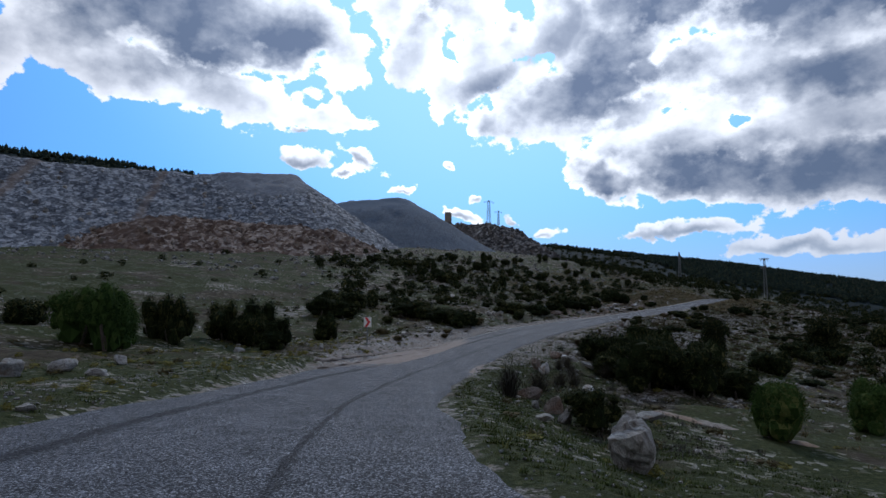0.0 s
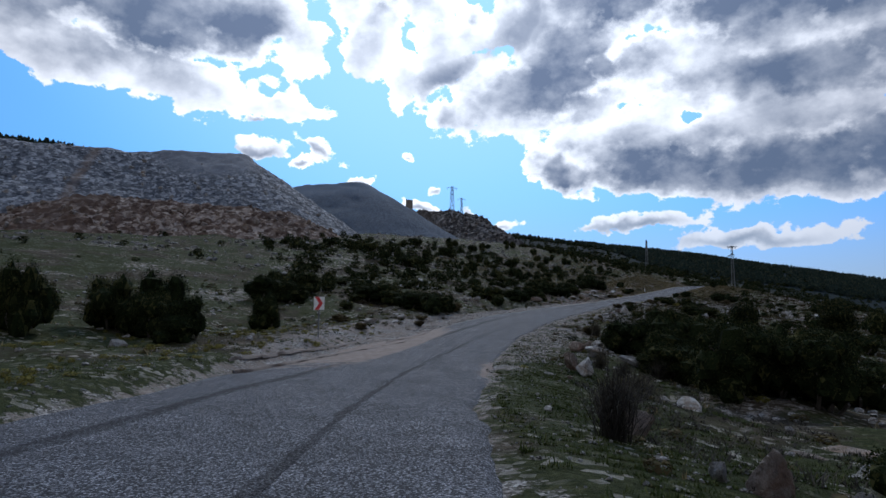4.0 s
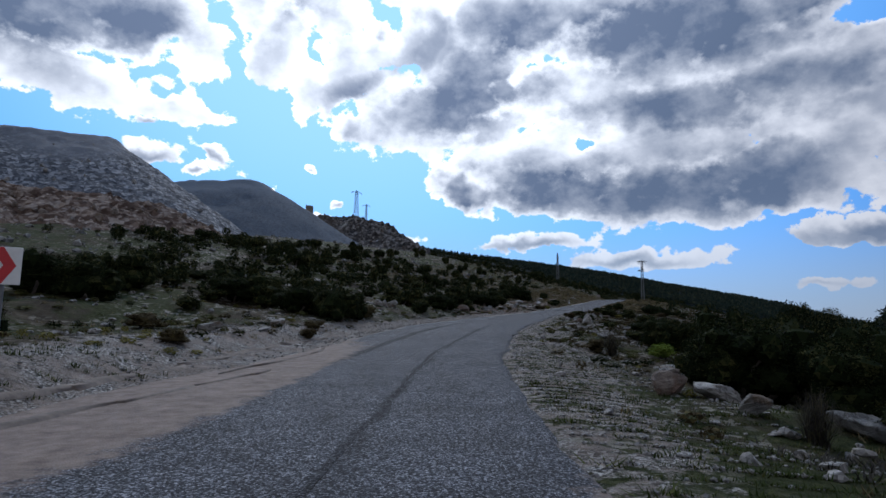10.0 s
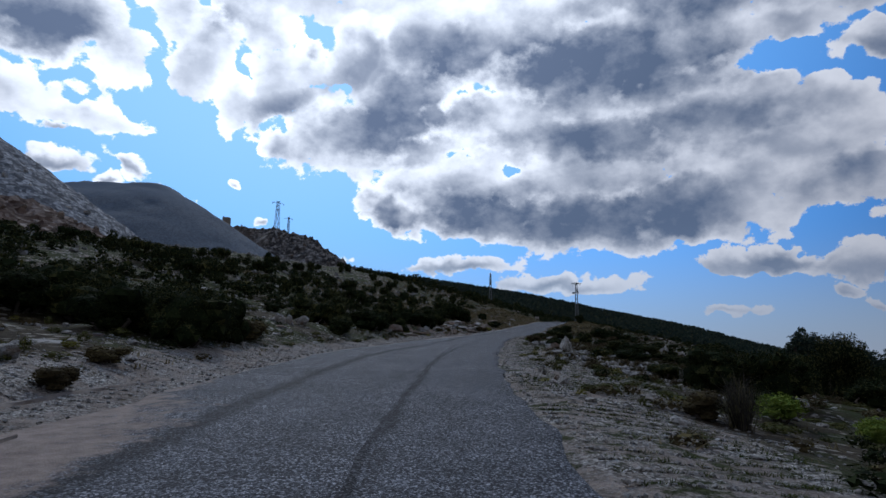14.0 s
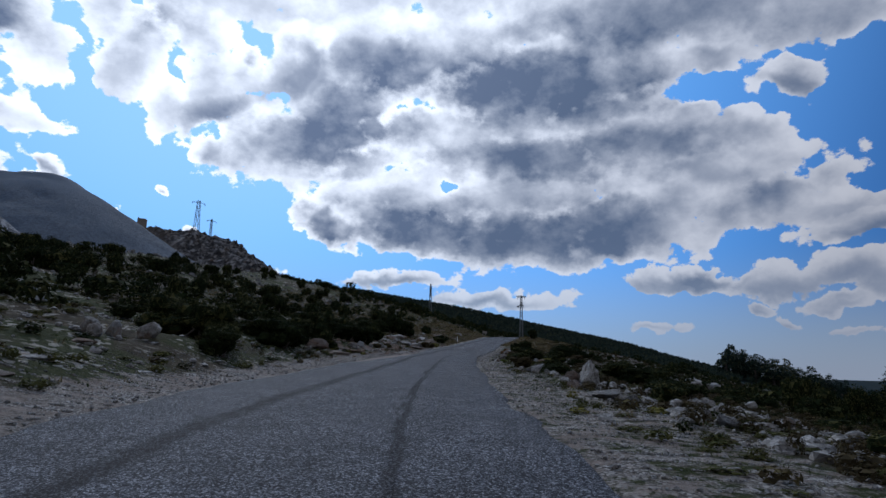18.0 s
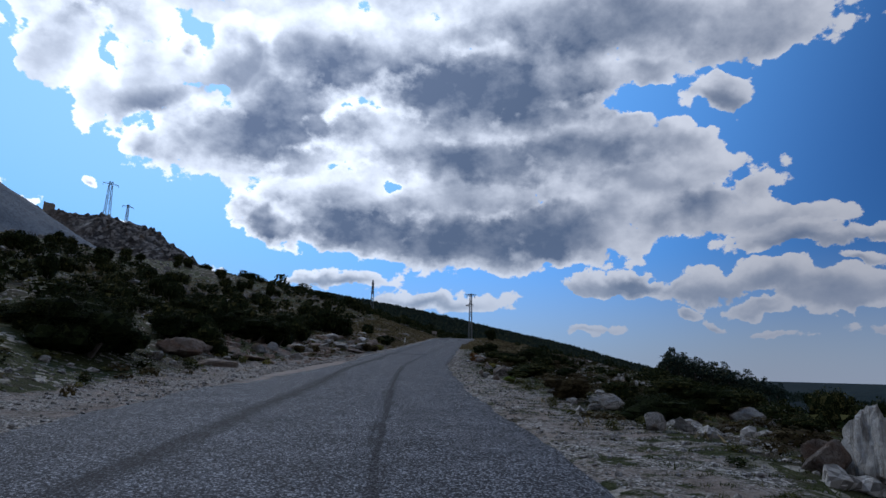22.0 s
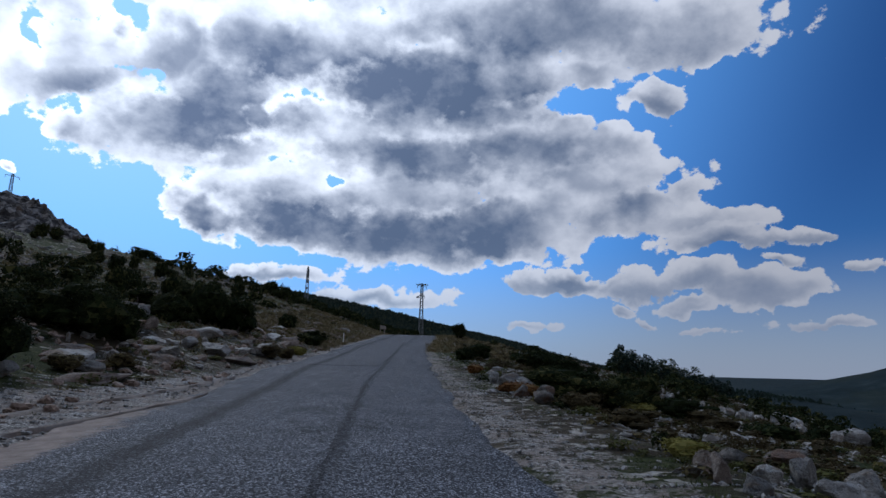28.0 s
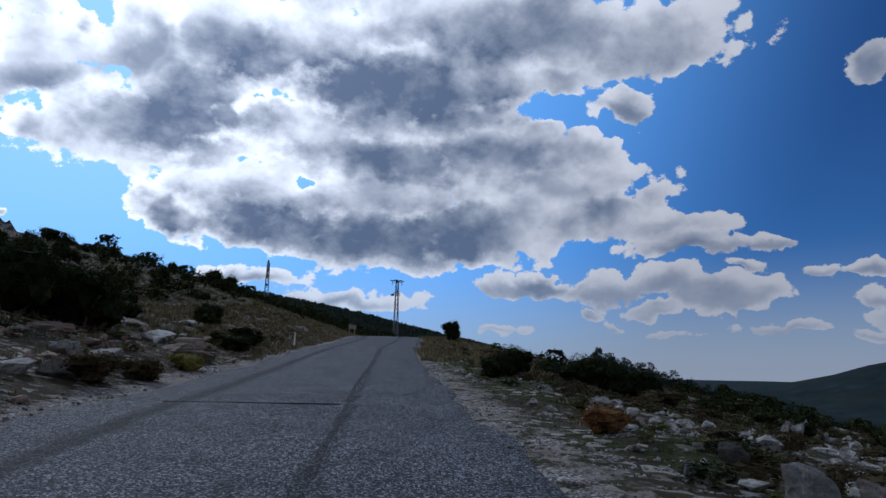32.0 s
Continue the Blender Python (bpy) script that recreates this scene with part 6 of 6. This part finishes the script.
# ---- pylons ----
def pylon(x, y, top, height, width, turn, arms, label, gauge=0.12):
    z = top - height
    ob = empty("power_pylon", x, y, z, turn)
    tagged(ob, label, "pylon", "power line pylons")
    feet = [(sx * width / 2, sy * width / 2) for sx, sy in ((-1, -1), (1, -1), (1, 1), (-1, 1))]
    t = 0.4
    for fx, fy in feet:
        bm = bmesh.new()
        bar(bm, (fx, fy, -2.5), (fx * t, fy * t, height), gauge)
        part("leg", from_bm("leg", bm, STEEL), ob)
    levels = 9
    for k in range(4):
        bm = bmesh.new()
        (ax, ay), (bx, by) = feet[k], feet[(k + 1) % 4]
        for i in range(levels):
            u0, u1 = i / levels, (i + 1) / levels
            k0, k1 = 1 - (1 - t) * u0, 1 - (1 - t) * u1
            a, b = ((ax, ay), (bx, by)) if i % 2 else ((bx, by), (ax, ay))
            bar(bm, (a[0] * k0, a[1] * k0, height * u0), (b[0] * k1, b[1] * k1, height * u1), gauge * 0.55)
            bar(bm, (ax * k1, ay * k1, height * u1), (bx * k1, by * k1, height * u1), gauge * 0.5)
        part("bracing", from_bm("bracing", bm, STEEL), ob)
    for zc, reach in arms:
        bm = bmesh.new()
        bar(bm, (-reach, 0, zc), (reach, 0, zc), gauge)
        bar(bm, (-reach, 0, zc), (0, 0, zc + 0.04 * height), gauge * 0.6)
        bar(bm, (reach, 0, zc), (0, 0, zc + 0.04 * height), gauge * 0.6)
        bar(bm, (0, 0, zc), (0, 0, zc + 0.04 * height), gauge * 0.8)
        arm = part("crossarm", from_bm("crossarm", bm, STEEL), ob)
        for sx in (-1, 1):
            bm = bmesh.new()
            bar(bm, (sx * reach * 0.94, 0, zc - 0.05), (sx * reach * 0.94, 0, zc - 0.75), gauge * 0.9)
            part("insulator", from_bm("insulator", bm, STEEL), arm)
    return ob


def fit_gear(ob, rows):
    """Lamp heads and boxes on a mast: name, place, size."""
    for name, at_place, size in rows:
        bm = bmesh.new()
        bmesh.ops.create_cube(bm, size=1, matrix=Matrix.Translation(at_place) @ Matrix.Diagonal((*size, 1)))
        part(name, from_bm(name, bm, STEEL, 0.06), ob)


PYLON = "grey steel lattice power pylon on the hillside"
pylon(22.9, 295.7, 60.0, 17, 2.2, 20, ((16.2, 2.6),), PYLON)
pylon(31.0, 330.0, 61.0, 14, 1.3, 20, ((13.2, 2.2),), PYLON)
west_mast = pylon(101.6, 254.2, 29.4, 16.0, 1.3, 60, ((15.2, 1.1), (13.3, 0.9)), PYLON)
east_mast = pylon(124.6, 229.5, 25.2, 15.0, 1.2, -20, ((14.4, 1.35), (11.6, 0.8)), PYLON)

fit_gear(west_mast, [("lamp_head", (1.0, 0, 15.5), (0.9, 0.5, 0.35)), ("lamp_head", (-0.3, 0, 16.2), (0.5, 0.4, 0.9)), ("equipment_box", (-0.9, 0, 13.9), (0.6, 0.5, 1.1)),
                     ("equipment_box", (-0.9, 0, 12.4), (0.6, 0.5, 1.0)), ("equipment_box", (-1.0, 0, 10.2), (0.8, 0.5, 0.5))])
fit_gear(east_mast, [("lamp_head", (dx, dy, 14.9 - 0.12 * abs(dx)), (0.5, 0.35, 0.24)) for dx, dy in ((-1.5, 0), (-0.8, 0.4), (-0.8, -0.4), (0, 0.5), (0.8, 0.4), (0.8, -0.4), (1.5, 0))])
fit_gear(east_mast, [("equipment_box", (-1.1, 0, 11.2), (0.8, 0.4, 0.5))])


# ---- pines on the spur ----
def pine(x, y, z, height):
    ob = empty("pine_tree", x, y, z - 0.4, float(shrub_rng.uniform(0, 360)))
    girth = float(shrub_rng.uniform(1.0, 1.7))
    ob.scale = (height * girth, height * girth, height)
    tagged(ob, "dark pine tree on the distant spur", "tree", "pines on the spur")
    part("crown", PINE_CROWNS[shrub_rng.randint(4)], ob)
    part("trunk", PINE_TRUNK, ob)


def pine_crown(seed):
    """An open, uneven crown: flat tufts on a few whorls, one metre high."""
    rng = np.random.RandomState(seed)
    tufts = []
    for k in range(11):
        z = 0.28 + 0.68 * k / 10
        a, r = rng.uniform(0, 6.283), rng.uniform(0.04, 0.34) * (1.15 - z)
        tufts.append((r * math.cos(a), r * math.sin(a), z, 0.20 * (1.35 - z), 0.085))
    return quads_mesh("pine_crown", leaf_quads(rng, crown_points(rng, 900, tufts), 0.075), LEAF["pine"])


_rng = np.random.RandomState(12)
PINE_CROWNS = [pine_crown(120 + i) for i in range(4)]
_bm = bmesh.new()
bar(_bm, (0, 0, -0.1), (0, 0, 0.5), 0.05)
PINE_TRUNK = from_bm("pine_trunk", _bm, BARK)
for i in range(26):
    bearing = radians(54.2 + 9.2 * (i / 25) ** 1.2 + _rng.normal(0, 0.10))
    reach = 440 + 10 * (i % 4)
    px, py = 27.2 + reach * math.sin(bearing), 95.8 + reach * math.cos(bearing)
    pine(px, py, ground(px, py), float((20.5 if i < 9 else 18.5) * _rng.uniform(0.68, 1.12)))


# ---- marker posts at the crest ----
def marker_post(s, off):
    x, y = at(s, off)
    ob = empty("marker_post", x, y, ground(x, y))
    tagged(ob, "short pale roadside marker post", "post", "marker posts")
    bm = bmesh.new()
    bmesh.ops.create_cone(bm, cap_ends=True, segments=10, radius1=0.045, radius2=0.04, depth=1.1, matrix=Matrix.Translation((0, 0, 0.45)))
    part("shaft", from_bm("shaft", bm, SIGN_WHITE), ob)
    bm = bmesh.new()
    bmesh.ops.create_cone(bm, cap_ends=True, segments=10, radius1=0.053, radius2=0.02, depth=0.06, matrix=Matrix.Translation((0, 0, 1.03)))
    part("cap", from_bm("cap", bm, STEEL), ob)


marker_post(160, -5.9)


# ---- pale board beyond the crest ----
def build_board(x, y):
    ob = empty("notice_board", x, y, ground(x, y), 28)
    tagged(ob, "pale weathered board on two posts beyond the crest", "board")
    for dx in (-0.6, 0.6):
        bm = bmesh.new()
        bar(bm, (dx, 0, -0.4), (dx, 0, 1.3), 0.09)
        part("post", from_bm("post", bm, MASONRY), ob)
    bm = bmesh.new()
    bmesh.ops.create_cube(bm, size=1, matrix=Matrix.Translation((0, -0.09, 1.0)) @ Matrix.Diagonal((1.7, 0.06, 0.5, 1)))
    part("panel", from_bm("panel", bm, MASONRY, 0.01), ob)


build_board(*at(190, -6.0))


# ---- old tower on the skyline ----
def build_tower():
    ob = empty("ruined_tower", 3.3, 395, 0)
    ob.location.z = ground(3.3, 395) - 2
    tagged(ob, "small square ruined stone tower on the skyline", "ruin")
    h = 71.5 - ob.location.z
    for name, dx, dy, w, d, hh in (("wall", -1.9, 0, 0.7, 4.4, h), ("wall", 1.9, 0, 0.7, 4.4, h - 0.8), ("wall", 0, -1.9, 3.2, 0.7, h - 0.4), ("wall", 0, 1.9, 3.2, 0.7, h - 1.5)):
        bm = bmesh.new()
        bmesh.ops.create_cube(bm, size=1, matrix=Matrix.Translation((dx, dy, hh / 2)) @ Matrix.Diagonal((w, d, hh, 1)))
        part(name, from_bm("tower_wall", bm, MASONRY, 0.12), ob)


build_tower()

# the thicket below the first bend
for row in [(12.3, 34.6, 3.0, 2.5), (14.1, 37.6, 3.1, 2.7), (15.8, 35.7, 3.0, 2.4), (13.9, 33.2, 2.8, 2.1), (17.0, 38.6, 3.2, 2.9), (18.2, 42.0, 3.2, 2.9), (15.2, 41.2, 3.1, 2.8), (20.0, 45.6, 3.2, 2.8), (16.6, 33.8, 2.6, 1.9),
            (11.0, 44.6, 2.4, 1.8), (17.4, 47.3, 3.1, 2.4)]:
    shrub("dark", *row, None, True)

# bushes that stand nearest on the slopes
sx, sy = scatter_places(701, 330, 58, 150, -30, -12, 3.0, 0.2, 9, 31)
for bx, by in zip(sx[:62], sy[:62]):
    shrub("dark", float(bx), float(by), float(shrub_rng.uniform(1.4, 2.5)), float(shrub_rng.uniform(0.9, 1.7)), SCRUB)
sx, sy = scatter_places(702, 130, 50, 150, 8, 34, 3.0, 0.4, 9, 32)
for bx, by in zip(sx[:34], sy[:34]):
    shrub("dark", float(bx), float(by), float(shrub_rng.uniform(0.9, 2.0)), float(shrub_rng.uniform(0.5, 1.1)), SCRUB)

# taller bushes that stand up on the skyline
sx, sy = scatter_places(703, 240, 105, 200, -66, -20, 3.0, 0.3, 9, 33)
for bx, by in zip(sx[:54], sy[:54]):
    shrub("dark", float(bx), float(by), float(shrub_rng.uniform(1.8, 3.0)), float(shrub_rng.uniform(1.8, 3.2)), SCRUB, True)

sx, sy = scatter_places(704, 120, 96, 165, 12, 28, 3.0, 0.3, 9, 34)
for bx, by in zip(sx[:26], sy[:26]):
    shrub("dark", float(bx), float(by), float(shrub_rng.uniform(1.0, 2.2)), float(shrub_rng.uniform(0.5, 1.1)), SCRUB, True)

far_scrub()
low_plants()
loose_stones()
woods()
